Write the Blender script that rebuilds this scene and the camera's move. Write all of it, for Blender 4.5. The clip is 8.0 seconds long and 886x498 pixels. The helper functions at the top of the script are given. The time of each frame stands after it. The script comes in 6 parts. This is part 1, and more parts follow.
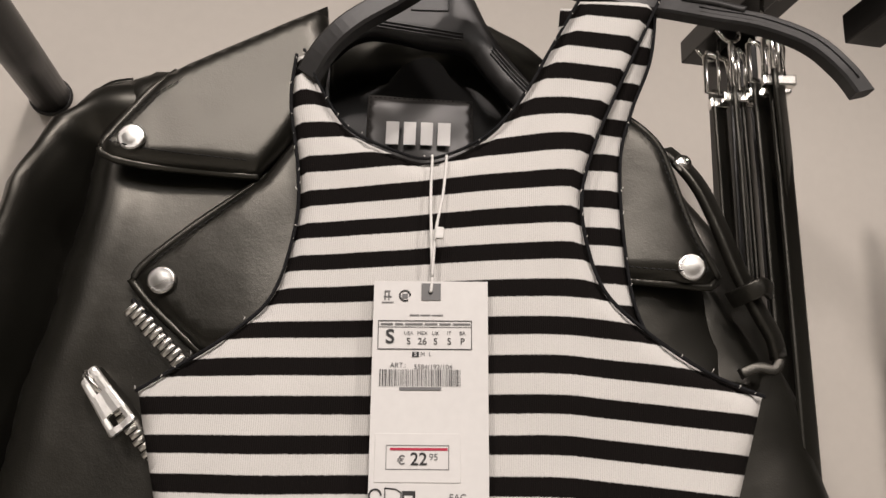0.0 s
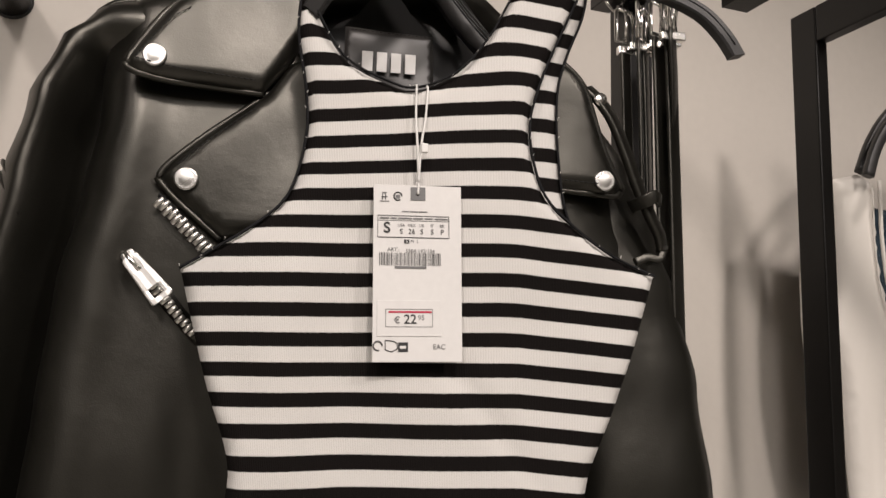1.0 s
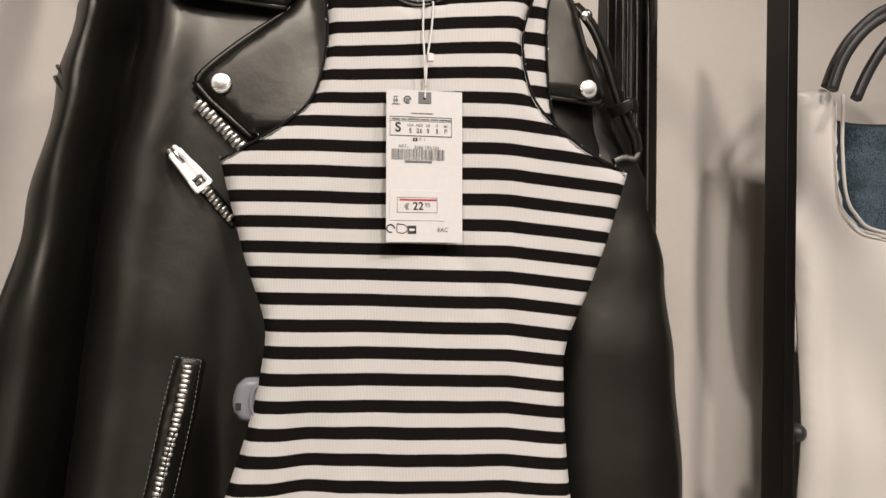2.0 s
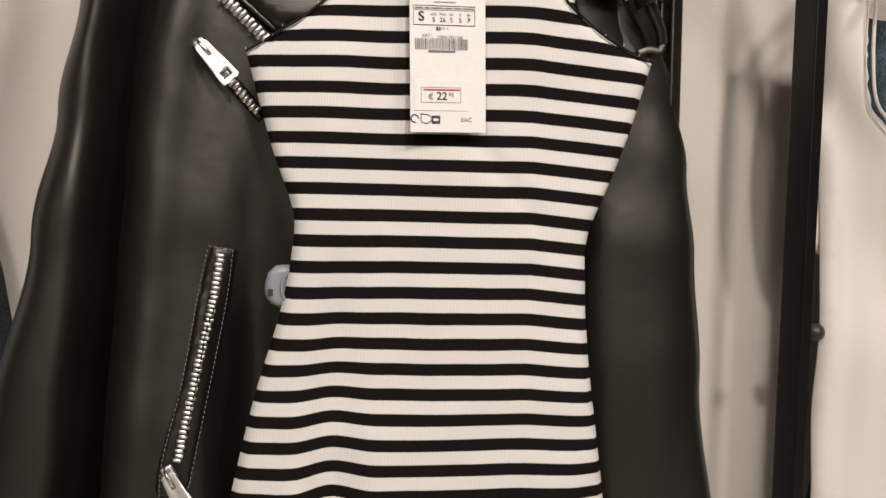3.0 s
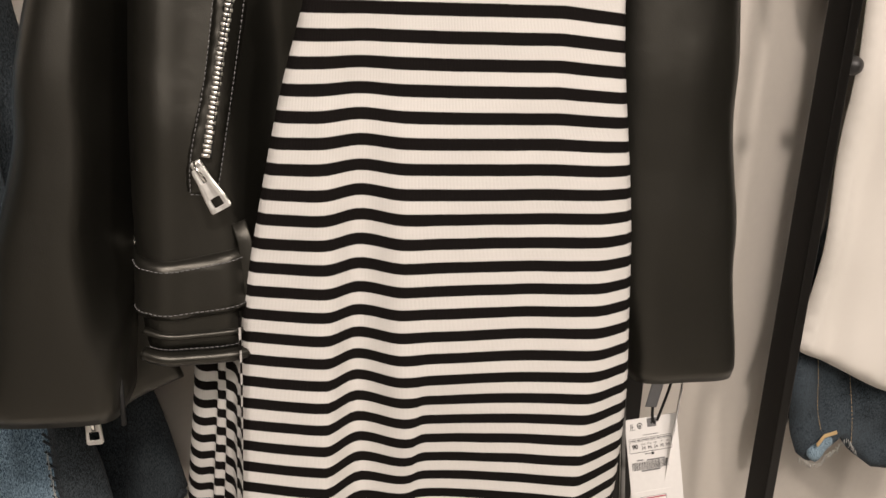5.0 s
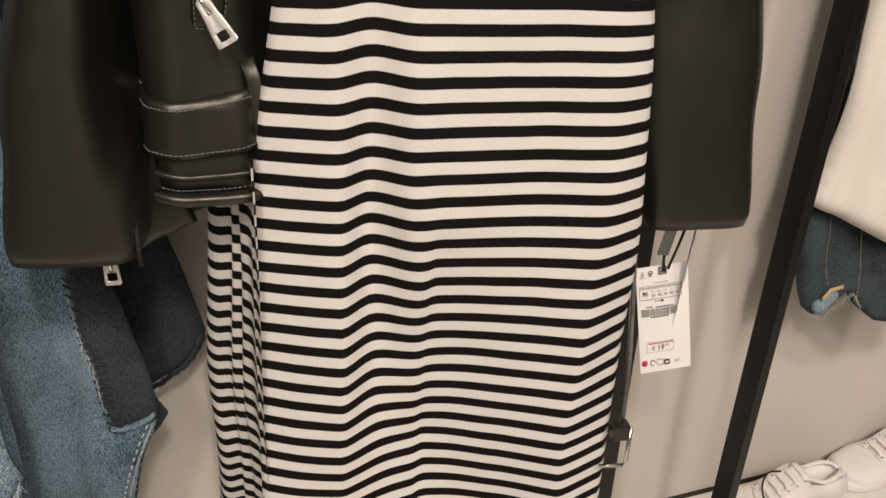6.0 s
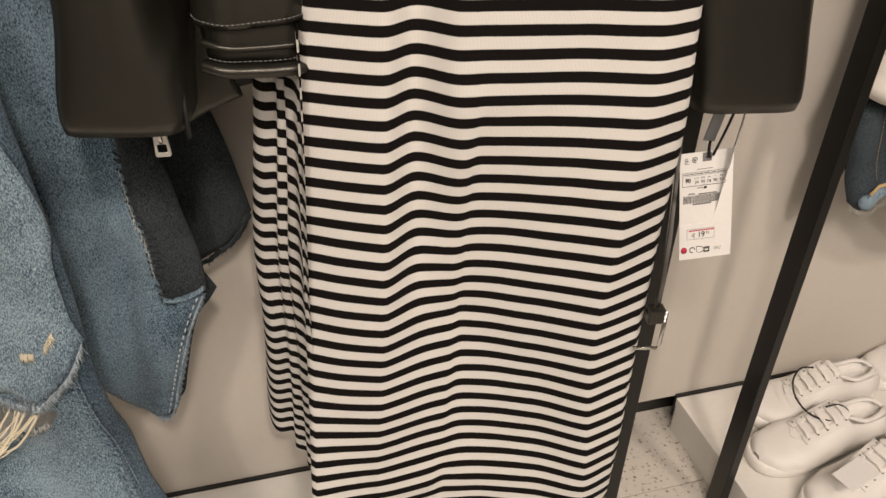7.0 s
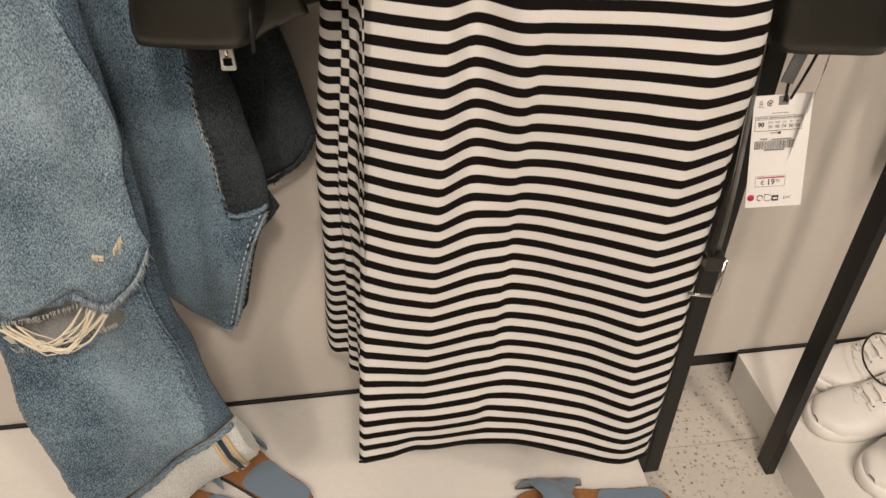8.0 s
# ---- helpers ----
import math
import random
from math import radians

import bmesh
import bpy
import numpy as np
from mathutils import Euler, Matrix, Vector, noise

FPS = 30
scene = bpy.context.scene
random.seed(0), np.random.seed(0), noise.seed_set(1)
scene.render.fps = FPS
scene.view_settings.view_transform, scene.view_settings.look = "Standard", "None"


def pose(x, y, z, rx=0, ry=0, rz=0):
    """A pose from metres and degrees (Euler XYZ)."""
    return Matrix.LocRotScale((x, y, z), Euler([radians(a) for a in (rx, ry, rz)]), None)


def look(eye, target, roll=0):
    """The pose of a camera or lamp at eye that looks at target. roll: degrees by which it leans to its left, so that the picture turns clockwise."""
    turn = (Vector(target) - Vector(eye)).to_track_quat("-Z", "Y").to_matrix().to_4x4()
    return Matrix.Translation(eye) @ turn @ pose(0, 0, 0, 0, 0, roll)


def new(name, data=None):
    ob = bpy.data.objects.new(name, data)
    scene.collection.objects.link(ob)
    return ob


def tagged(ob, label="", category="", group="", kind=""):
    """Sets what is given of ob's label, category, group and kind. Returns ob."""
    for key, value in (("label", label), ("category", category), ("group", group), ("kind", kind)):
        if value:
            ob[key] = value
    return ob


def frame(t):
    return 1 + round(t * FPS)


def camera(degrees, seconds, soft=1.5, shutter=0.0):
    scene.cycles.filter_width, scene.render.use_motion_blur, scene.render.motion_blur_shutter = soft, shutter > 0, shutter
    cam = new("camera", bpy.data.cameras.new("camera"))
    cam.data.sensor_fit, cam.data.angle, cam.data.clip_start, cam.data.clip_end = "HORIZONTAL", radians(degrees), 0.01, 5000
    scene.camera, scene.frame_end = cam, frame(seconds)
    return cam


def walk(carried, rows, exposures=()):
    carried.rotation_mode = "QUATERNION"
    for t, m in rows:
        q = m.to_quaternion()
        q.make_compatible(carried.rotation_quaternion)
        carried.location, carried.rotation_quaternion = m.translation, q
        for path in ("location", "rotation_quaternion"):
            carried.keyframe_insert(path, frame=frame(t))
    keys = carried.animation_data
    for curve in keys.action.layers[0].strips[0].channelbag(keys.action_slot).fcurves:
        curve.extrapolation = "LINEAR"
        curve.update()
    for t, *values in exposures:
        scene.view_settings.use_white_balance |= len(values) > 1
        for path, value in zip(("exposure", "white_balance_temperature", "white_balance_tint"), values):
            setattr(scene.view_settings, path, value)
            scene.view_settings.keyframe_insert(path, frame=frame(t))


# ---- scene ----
cam = camera(59.1, 8.0)
METRES, EYE, TILT, LEAN, TURN = 0.42, 1.32, 14.2, -2.0, 0.0
ROWS = [
    (0.0, 0.0, 0.0, 0.0, -0.0, 0.0, -0.0),
    (0.5, -0.0899, -0.1048, -0.0009, -6.06, -2.88, -1.25),
    (1.0, -0.1886, -0.2653, -0.0018, -9.94, -6.32, -1.94),
    (1.5, -0.2323, -0.396, -0.0083, -10.95, -9.38, -2.35),
    (3.0, -0.2551, -0.5086, -0.0791, -9.09, -17.55, -1.67),
    (3.5, -0.2653, -0.5242, -0.1218, -8.54, -20.91, -1.49),
    (4.0, -0.273, -0.5263, -0.1668, -8.24, -24.65, -1.42),
    (4.5, -0.285, -0.532, -0.2242, -8.58, -27.93, -1.49),
    (6.0, -0.3116, -0.5548, -0.3249, -7.96, -41.66, -1.47),
    (6.5, -0.3096, -0.576, -0.3405, -7.01, -45.49, -1.16),
    (7.0, -0.327, -0.6011, -0.3504, -5.17, -48.83, -0.42),
    (7.5, -0.3258, -0.6169, -0.3638, -2.8, -51.43, 0.38),
    (8.0, -0.2755, -0.6303, -0.3712, 1.31, -52.89, 1.53),
]
walk(cam, [(t, pose(0, 0, EYE, TILT, LEAN, TURN) @ pose(METRES * x, METRES * y, METRES * z, 90 + pitch, roll, yaw)) for t, x, y, z, yaw, pitch, roll in ROWS], [(0.0, -0.17, 6250, 10), (1.5, -0.11, 6290, 10), (3.0, 0.07, 6350, 10), (4.5, 0.22, 6450, 10), (6.5, 0.17, 6800, 10), (8.0, 0.15, 6920, 10)])

# ---------- world and lamps ----------
from mathutils.geometry import delaunay_2d_cdt

world = bpy.data.worlds.new("world")
world.use_nodes = True
scene.world = world
world.node_tree.nodes["Background"].inputs[0].default_value = (1.0, 0.93, 0.84, 1)
world.node_tree.nodes["Background"].inputs[1].default_value = 0.0

ROOM = pose(0, 0, 0, 0, 0, 10.1)          # the shop's wall stands askew to the hanging clothes


def spot(name, eye, target, watts, size=0.05, cone=70, colour=(1.0, 0.87, 0.785)):
    data = bpy.data.lights.new(name, "SPOT")
    data.energy, data.shadow_soft_size, data.spot_size, data.spot_blend, data.color = watts, size, radians(cone), 0.6, colour
    lamp = new(name, data)
    lamp.matrix_world = look(eye, target)
    return lamp


def ceiling_panel(name, x, y, w, d, watts, colour=(1.0, 0.9, 0.82)):
    data = bpy.data.lights.new(name, "AREA")
    data.shape, data.size, data.size_y, data.energy, data.color = "RECTANGLE", w, d, watts, colour
    lamp = new(name, data)
    lamp.matrix_world = look((x, y, 2.96), (x, y, 0))
    return lamp


spot("track_spot", (-0.80, -1.75, 2.9), (-0.15, 0.45, 0.60), 92, 0.12, 64)
spot("track_spot", (0.25, -1.55, 2.9), (0.02, 0.5, 0.5), 138, 0.12, 64)
spot("track_spot", (1.35, -1.30, 2.9), (0.38, 0.6, 0.45), 98, 0.12, 56)
spot("track_spot", (-1.75, -1.2, 2.9), (-0.6, 0.5, 0.8), 18, 0.12, 46)
ceiling_panel("shop_light", 0.0, -2.6, 2.4, 1.2, 42)
ceiling_panel("shop_light", 0.0, -4.1, 5.0, 0.8, 60)

# ---------- materials ----------


def material(name, colour, rough=0.5, metal=0.0, spec=0.5, grain=0.0, grain_scale=400.0, bump=0.0, bump_scale=600.0, patch=0.0, patch_scale=6.0, sheen=0.0, rough_var=0.0):
    m = bpy.data.materials.new(name)
    m.use_nodes = True
    nt = m.node_tree
    b = nt.nodes["Principled BSDF"]
    b.inputs["Base Color"].default_value = (*colour, 1)
    b.inputs["Roughness"].default_value = rough
    b.inputs["Metallic"].default_value = metal
    b.inputs["Specular IOR Level"].default_value = spec
    if sheen:
        b.inputs["Sheen Weight"].default_value = sheen
    tc = nt.nodes.new("ShaderNodeTexCoord")

    def tex(scale, detail=3.0):
        n = nt.nodes.new("ShaderNodeTexNoise")
        n.inputs["Scale"].default_value, n.inputs["Detail"].default_value = scale, detail
        nt.links.new(tc.outputs["Object"], n.inputs["Vector"])
        return n
    last = None
    for amount, scale in ((patch, patch_scale), (grain, grain_scale)):
        if amount:
            n = tex(scale)
            ramp = nt.nodes.new("ShaderNodeMapRange")
            ramp.inputs[1].default_value, ramp.inputs[2].default_value = 0.3, 0.7
            ramp.inputs[3].default_value, ramp.inputs[4].default_value = 1 - amount, 1 + amount
            nt.links.new(n.outputs["Fac"], ramp.inputs[0])
            mul = nt.nodes.new("ShaderNodeVectorMath")
            mul.operation = "SCALE"
            if last:
                nt.links.new(last.outputs[0], mul.inputs[0])
            else:
                mul.inputs[0].default_value = colour
            nt.links.new(ramp.outputs[0], mul.inputs["Scale"])
            last = mul
    if last:
        nt.links.new(last.outputs[0], b.inputs["Base Color"])
    if rough_var:
        n = tex(9.0, 4.0)
        ramp = nt.nodes.new("ShaderNodeMapRange")
        ramp.inputs[3].default_value, ramp.inputs[4].default_value = rough - rough_var, rough + rough_var
        nt.links.new(n.outputs["Fac"], ramp.inputs[0])
        nt.links.new(ramp.outputs[0], b.inputs["Roughness"])
    if bump:
        n = tex(bump_scale)
        bn = nt.nodes.new("ShaderNodeBump")
        bn.inputs["Strength"].default_value, bn.inputs["Distance"].default_value = bump, 0.001
        nt.links.new(n.outputs["Fac"], bn.inputs["Height"])
        nt.links.new(bn.outputs[0], b.inputs["Normal"])
    return m


def leather_material():
    """Black coated leather: pebbled relief, with slow creases."""
    m = material("black_leather", (0.0060, 0.0058, 0.0046), 0.37, spec=0.75, rough_var=0.08, patch=0.15, patch_scale=14)
    nt = m.node_tree
    b = nt.nodes["Principled BSDF"]
    tc = nt.nodes["Texture Coordinate"]
    vor = nt.nodes.new("ShaderNodeTexVoronoi")
    vor.inputs["Scale"].default_value = 1050
    noi = nt.nodes.new("ShaderNodeTexNoise")
    noi.inputs["Scale"].default_value, noi.inputs["Detail"].default_value = 24, 5
    for n in (vor, noi):
        nt.links.new(tc.outputs["Object"], n.inputs["Vector"])
    b.inputs["Specular Tint"].default_value = (1.0, 0.965, 0.86, 1)
    b1, b2 = nt.nodes.new("ShaderNodeBump"), nt.nodes.new("ShaderNodeBump")
    b1.inputs["Strength"].default_value, b1.inputs["Distance"].default_value = 0.11, 0.0005
    b2.inputs["Strength"].default_value, b2.inputs["Distance"].default_value = 0.40, 0.0024
    nt.links.new(vor.outputs["Distance"], b1.inputs["Height"])
    nt.links.new(noi.outputs["Fac"], b2.inputs["Height"])
    nt.links.new(b2.outputs[0], b1.inputs["Normal"])
    nt.links.new(b1.outputs[0], b.inputs["Normal"])
    return m


STRIPE, STRIPE_Z = 0.0200, 1.2826         # height of one black and one white band; middle of one black band


def stripe_material():
    """Ribbed knit with woven black and off-white bands that follow the cloth's own height (its UV)."""
    m = material("striped_knit", (0.8, 0.78, 0.74), 0.9, spec=0.08)
    nt = m.node_tree
    b = nt.nodes["Principled BSDF"]
    uv = nt.nodes.new("ShaderNodeUVMap")
    uv.uv_map = "cloth"
    sep = nt.nodes.new("ShaderNodeSeparateXYZ")
    nt.links.new(uv.outputs[0], sep.inputs[0])

    def mth(op, a, c, d=None):
        n = nt.nodes.new("ShaderNodeMath")
        n.operation = op
        for i, v in enumerate((a, c, d)):
            if v is None:
                continue
            if isinstance(v, (int, float)):
                n.inputs[i].default_value = v
            else:
                nt.links.new(v, n.inputs[i])
        return n.outputs[0]
    noi = nt.nodes.new("ShaderNodeTexNoise")
    noi.inputs["Scale"].default_value, noi.inputs["Detail"].default_value = 1200, 2
    nt.links.new(uv.outputs[0], noi.inputs["Vector"])
    slow = nt.nodes.new("ShaderNodeTexNoise")
    slow.inputs["Scale"].default_value = 14
    nt.links.new(uv.outputs[0], slow.inputs["Vector"])
    v = mth("ADD", sep.outputs[1], mth("MULTIPLY", mth("SUBTRACT", noi.outputs["Fac"], 0.5), 0.0011))
    v = mth("ADD", v, mth("MULTIPLY", mth("SUBTRACT", slow.outputs["Fac"], 0.5), 0.0012))
    ph = mth("FRACT", mth("DIVIDE", mth("SUBTRACT", v, STRIPE_Z - STRIPE / 2), STRIPE), 0)
    dist = mth("ABSOLUTE", mth("SUBTRACT", ph, 0.5), 0)
    ramp = nt.nodes.new("ShaderNodeMapRange")
    ramp.inputs[1].default_value, ramp.inputs[2].default_value = 0.225, 0.255
    nt.links.new(dist, ramp.inputs[0])
    mix = nt.nodes.new("ShaderNodeMix")
    mix.data_type = "RGBA"
    nt.links.new(ramp.outputs[0], mix.inputs[0])
    mix.inputs[6].default_value = (0.0080, 0.0067, 0.0062, 1)
    mix.inputs[7].default_value = (0.665, 0.650, 0.620, 1)
    fuzz = nt.nodes.new("ShaderNodeMapRange")
    fuzz.inputs[3].default_value, fuzz.inputs[4].default_value = 0.9, 1.06
    nt.links.new(noi.outputs["Fac"], fuzz.inputs[0])
    mul = nt.nodes.new("ShaderNodeVectorMath")
    mul.operation = "SCALE"
    nt.links.new(mix.outputs[2], mul.inputs[0])
    nt.links.new(fuzz.outputs[0], mul.inputs["Scale"])
    nt.links.new(mul.outputs[0], b.inputs["Base Color"])
    rib = mth("SINE", mth("MULTIPLY", sep.outputs[0], 2 * math.pi / 0.0011), 0)
    hgt = mth("ADD", mth("MULTIPLY", rib, 0.5), noi.outputs["Fac"])
    bn = nt.nodes.new("ShaderNodeBump")
    bn.inputs["Strength"].default_value, bn.inputs["Distance"].default_value = 0.35, 0.0005
    nt.links.new(hgt, bn.inputs["Height"])
    nt.links.new(bn.outputs[0], b.inputs["Normal"])
    return m


def denim_material(name, dark, light, wear=0.5, nap=0.12):
    """Twill: light and dark yarns, slow fades and vertical slubs."""
    m = material(name, dark, 0.9, spec=0.2, sheen=nap)
    nt = m.node_tree
    b = nt.nodes["Principled BSDF"]
    tc = nt.nodes["Texture Coordinate"]
    mapn = nt.nodes.new("ShaderNodeMapping")
    mapn.inputs["Rotation"].default_value = (0, radians(24), 0)
    mapn.inputs["Scale"].default_value = (1.0, 1.0, 0.42)
    nt.links.new(tc.outputs["Object"], mapn.inputs["Vector"])
    yarn = nt.nodes.new("ShaderNodeTexNoise")
    yarn.inputs["Scale"].default_value, yarn.inputs["Detail"].default_value, yarn.inputs["Roughness"].default_value = 950, 3, 0.7
    nt.links.new(mapn.outputs[0], yarn.inputs["Vector"])
    slow = nt.nodes.new("ShaderNodeTexNoise")
    slow.inputs["Scale"].default_value, slow.inputs["Detail"].default_value = 7, 5
    nt.links.new(tc.outputs["Object"], slow.inputs["Vector"])
    add = nt.nodes.new("ShaderNodeMath")
    add.operation = "MULTIPLY_ADD"
    add.inputs[1].default_value = 0.9
    nt.links.new(yarn.outputs["Fac"], add.inputs[0])
    s2 = nt.nodes.new("ShaderNodeMath")
    s2.operation = "MULTIPLY"
    s2.inputs[1].default_value = wear
    nt.links.new(slow.outputs["Fac"], s2.inputs[0])
    nt.links.new(s2.outputs[0], add.inputs[2])
    ramp = nt.nodes.new("ShaderNodeMapRange")
    ramp.inputs[1].default_value, ramp.inputs[2].default_value = 0.345 + wear * 0.50, 0.575 + wear * 0.50
    nt.links.new(add.outputs[0], ramp.inputs[0])
    mix = nt.nodes.new("ShaderNodeMix")
    mix.data_type = "RGBA"
    nt.links.new(ramp.outputs[0], mix.inputs[0])
    mix.inputs[6].default_value, mix.inputs[7].default_value = (*dark, 1), (*light, 1)
    nt.links.new(mix.outputs[2], b.inputs["Base Color"])
    bn = nt.nodes.new("ShaderNodeBump")
    bn.inputs["Strength"].default_value, bn.inputs["Distance"].default_value = 0.4, 0.0008
    nt.links.new(yarn.outputs["Fac"], bn.inputs["Height"])
    nt.links.new(bn.outputs[0], b.inputs["Normal"])
    return m


def terrazzo_material():
    m = material("terrazzo", (0.56, 0.53, 0.48), 0.4, spec=0.5, patch=0.08, patch_scale=5)
    nt = m.node_tree
    b = nt.nodes["Principled BSDF"]
    tc = nt.nodes["Texture Coordinate"]
    vor = nt.nodes.new("ShaderNodeTexVoronoi")
    vor.inputs["Scale"].default_value = 170
    nt.links.new(tc.outputs["Object"], vor.inputs["Vector"])
    sep = nt.nodes.new("ShaderNodeSeparateColor")
    nt.links.new(vor.outputs["Color"], sep.inputs[0])
    size = nt.nodes.new("ShaderNodeMath")
    size.operation = "MULTIPLY"
    size.inputs[1].default_value = 0.60
    nt.links.new(sep.outputs[1], size.inputs[0])
    cut = nt.nodes.new("ShaderNodeMath")
    cut.operation = "LESS_THAN"
    nt.links.new(vor.outputs["Distance"], cut.inputs[0])
    nt.links.new(size.outputs[0], cut.inputs[1])
    ramp = nt.nodes.new("ShaderNodeValToRGB")
    e = ramp.color_ramp.elements
    e[0].position, e[0].color = 0.0, (0.20, 0.18, 0.15, 1)
    e[1].position, e[1].color = 0.35, (0.42, 0.39, 0.34, 1)
    for p, c in ((0.6, (0.50, 0.47, 0.42, 1)), (1.0, (0.62, 0.59, 0.54, 1))):
        el = e.new(p)
        el.color = c
    nt.links.new(sep.outputs[0], ramp.inputs[0])
    mix = nt.nodes.new("ShaderNodeMix")
    mix.data_type = "RGBA"
    old = b.inputs["Base Color"].links[0].from_socket
    nt.links.new(cut.outputs[0], mix.inputs[0])
    nt.links.new(old, mix.inputs[6])
    nt.links.new(ramp.outputs[0], mix.inputs[7])
    nt.links.new(mix.outputs[2], b.inputs["Base Color"])
    return m


LEATHER = leather_material()
KNIT = stripe_material()
BINDING = material("knit_binding", (0.012, 0.012, 0.013), 0.9, spec=0.2, grain=0.5, grain_scale=900, bump=0.5, bump_scale=1500)
FLECK = material("loose_white_yarn", (0.7, 0.68, 0.64), 0.9)
LINING = material("black_lining", (0.012, 0.0115, 0.011), 0.5, spec=0.4, bump=0.15, bump_scale=60)
SATIN = material("black_satin_label", (0.03, 0.028, 0.026), 0.42, spec=0.5, patch=0.2, patch_scale=25)
THREAD = material("black_thread", (0.008, 0.008, 0.008), 0.7)
HANGER = material("black_plastic", (0.022, 0.0215, 0.021), 0.45, spec=0.5, grain=0.1, grain_scale=300, bump=0.08, bump_scale=250)
CHROME = material("polished_nickel", (0.80, 0.79, 0.76), 0.16, metal=1.0, rough_var=0.06)
PULL = material("brushed_nickel", (0.82, 0.81, 0.78), 0.42, metal=1.0, rough_var=0.08, patch=0.08, patch_scale=120)
SNAP = material("satin_nickel", (0.72, 0.71, 0.68), 0.27, metal=1.0, rough_var=0.05)
BRIGHT = material("zip_metal", (0.80, 0.78, 0.73), 0.38, metal=1.0)
CARD = material("white_card", (0.71, 0.70, 0.68), 0.55, spec=0.35, grain=0.02, grain_scale=200)
INK = material("black_ink", (0.025, 0.025, 0.025), 0.6)
GREY_INK = material("grey_ink", (0.16, 0.16, 0.16), 0.6)
RED_INK = material("red_ink", (0.45, 0.02, 0.06), 0.6)
CORD = material("white_cord", (0.78, 0.77, 0.74), 0.7, grain=0.1, grain_scale=2000)
WALL = material("greige_paint", (0.56, 0.525, 0.475), 0.65, spec=0.3, patch=0.035, patch_scale=2.5, grain=0.015, grain_scale=90, bump=0.05, bump_scale=160)
WHITE = material("white_plinth_paint", (0.72, 0.70, 0.66), 0.45, spec=0.4, patch=0.05, patch_scale=5, grain=0.02, grain_scale=120, bump=0.03, bump_scale=200)
SHADOW_GAP = material("black_skirting_and_gap_shade", (0.012, 0.011, 0.010), 0.5)
POST = material("black_painted_steel", (0.0065, 0.006, 0.0055), 0.30, spec=0.36, rough_var=0.08, patch=0.2, patch_scale=8, bump=0.05, bump_scale=300)
TERRAZZO = terrazzo_material()
GROUT = material("grout", (0.30, 0.28, 0.25), 0.8, grain=0.1, grain_scale=300)
DENIM = denim_material("blue_denim", (0.012, 0.034, 0.060), (0.265, 0.365, 0.435), 0.42)
DENIM_THIGH = denim_material("light_denim", (0.030, 0.062, 0.095), (0.31, 0.405, 0.465), 0.42)
DENIM_LEG = denim_material("washed_denim", (0.010, 0.028, 0.050), (0.205, 0.295, 0.365), 0.48)
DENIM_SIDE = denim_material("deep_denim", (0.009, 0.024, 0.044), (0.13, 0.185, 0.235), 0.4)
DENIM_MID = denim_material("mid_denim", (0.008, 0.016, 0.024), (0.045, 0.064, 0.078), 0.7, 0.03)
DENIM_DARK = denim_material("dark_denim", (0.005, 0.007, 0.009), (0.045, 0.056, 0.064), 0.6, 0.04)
DENIM_NAVY = denim_material("navy_denim", (0.003, 0.005, 0.007), (0.052, 0.068, 0.082), 0.8, 0.02)
DENIM_FADED = denim_material("faded_navy_denim", (0.008, 0.016, 0.024), (0.095, 0.135, 0.165), 0.9, 0.03)
DENIM_BACK = denim_material("denim_reverse", (0.33, 0.35, 0.35), (0.62, 0.62, 0.58), 0.3)
SEAM_BLUE = material("blue_seam_thread", (0.17, 0.235, 0.30), 0.85, grain=0.3, grain_scale=500)
FRINGE_BLUE = material("pale_blue_yarn", (0.36, 0.43, 0.48), 0.9, grain=0.3, grain_scale=600)
TAN = material("tan_thread", (0.50, 0.36, 0.18), 0.8)
FRAY = material("cream_threads", (0.72, 0.66, 0.52), 0.9)
WHITE_KNIT = material("white_jersey", (0.68, 0.65, 0.60), 0.85, spec=0.2, sheen=0.2, patch=0.03, patch_scale=8, bump=0.25, bump_scale=1400)
SHOE_WHITE = material("white_shoe_leather", (0.74, 0.72, 0.69), 0.5, spec=0.4, bump=0.1, bump_scale=500, patch=0.03, patch_scale=30)
RUBBER_WHITE = material("white_rubber", (0.76, 0.74, 0.70), 0.6, grain=0.03, grain_scale=200)
TAN_LEATHER = material("tan_leather", (0.30, 0.135, 0.055), 0.5, grain=0.15, grain_scale=150, patch=0.15, patch_scale=30)
BLUE_SUEDE = material("blue_grey_suede", (0.16, 0.22, 0.28), 0.95, spec=0.15, grain=0.15, grain_scale=700, sheen=0.3, bump=0.4, bump_scale=1200)
CLEAR = material("cloudy_plastic", (0.24, 0.25, 0.27), 0.3, spec=0.5)
# unseen ceiling and far walls: colours kept dark so less light bounces onto the leather
CEIL = material("unseen_ceiling_dimming", (0.16, 0.155, 0.15), 0.9, patch=0.05)
WALL_FAR = material("unseen_wall_dimming", (0.20, 0.185, 0.165), 0.7, spec=0.3, patch=0.05, patch_scale=2.5)

# ---------- building helpers ----------


def part(name, bm, mat, parent=None, label="", smooth=True):
    """Links a bmesh as one mesh object under a thing or a part."""
    me = bpy.data.meshes.new(name)
    bm.normal_update()
    bm.to_mesh(me)
    bm.free()
    me.materials.append(mat)
    if smooth:
        me.polygons.foreach_set("use_smooth", [len(q.vertices) <= 4 for q in me.polygons])
    ob = new(name, me)
    if parent:
        ob.parent = parent
    if label:
        ob["label"] = label
    return ob


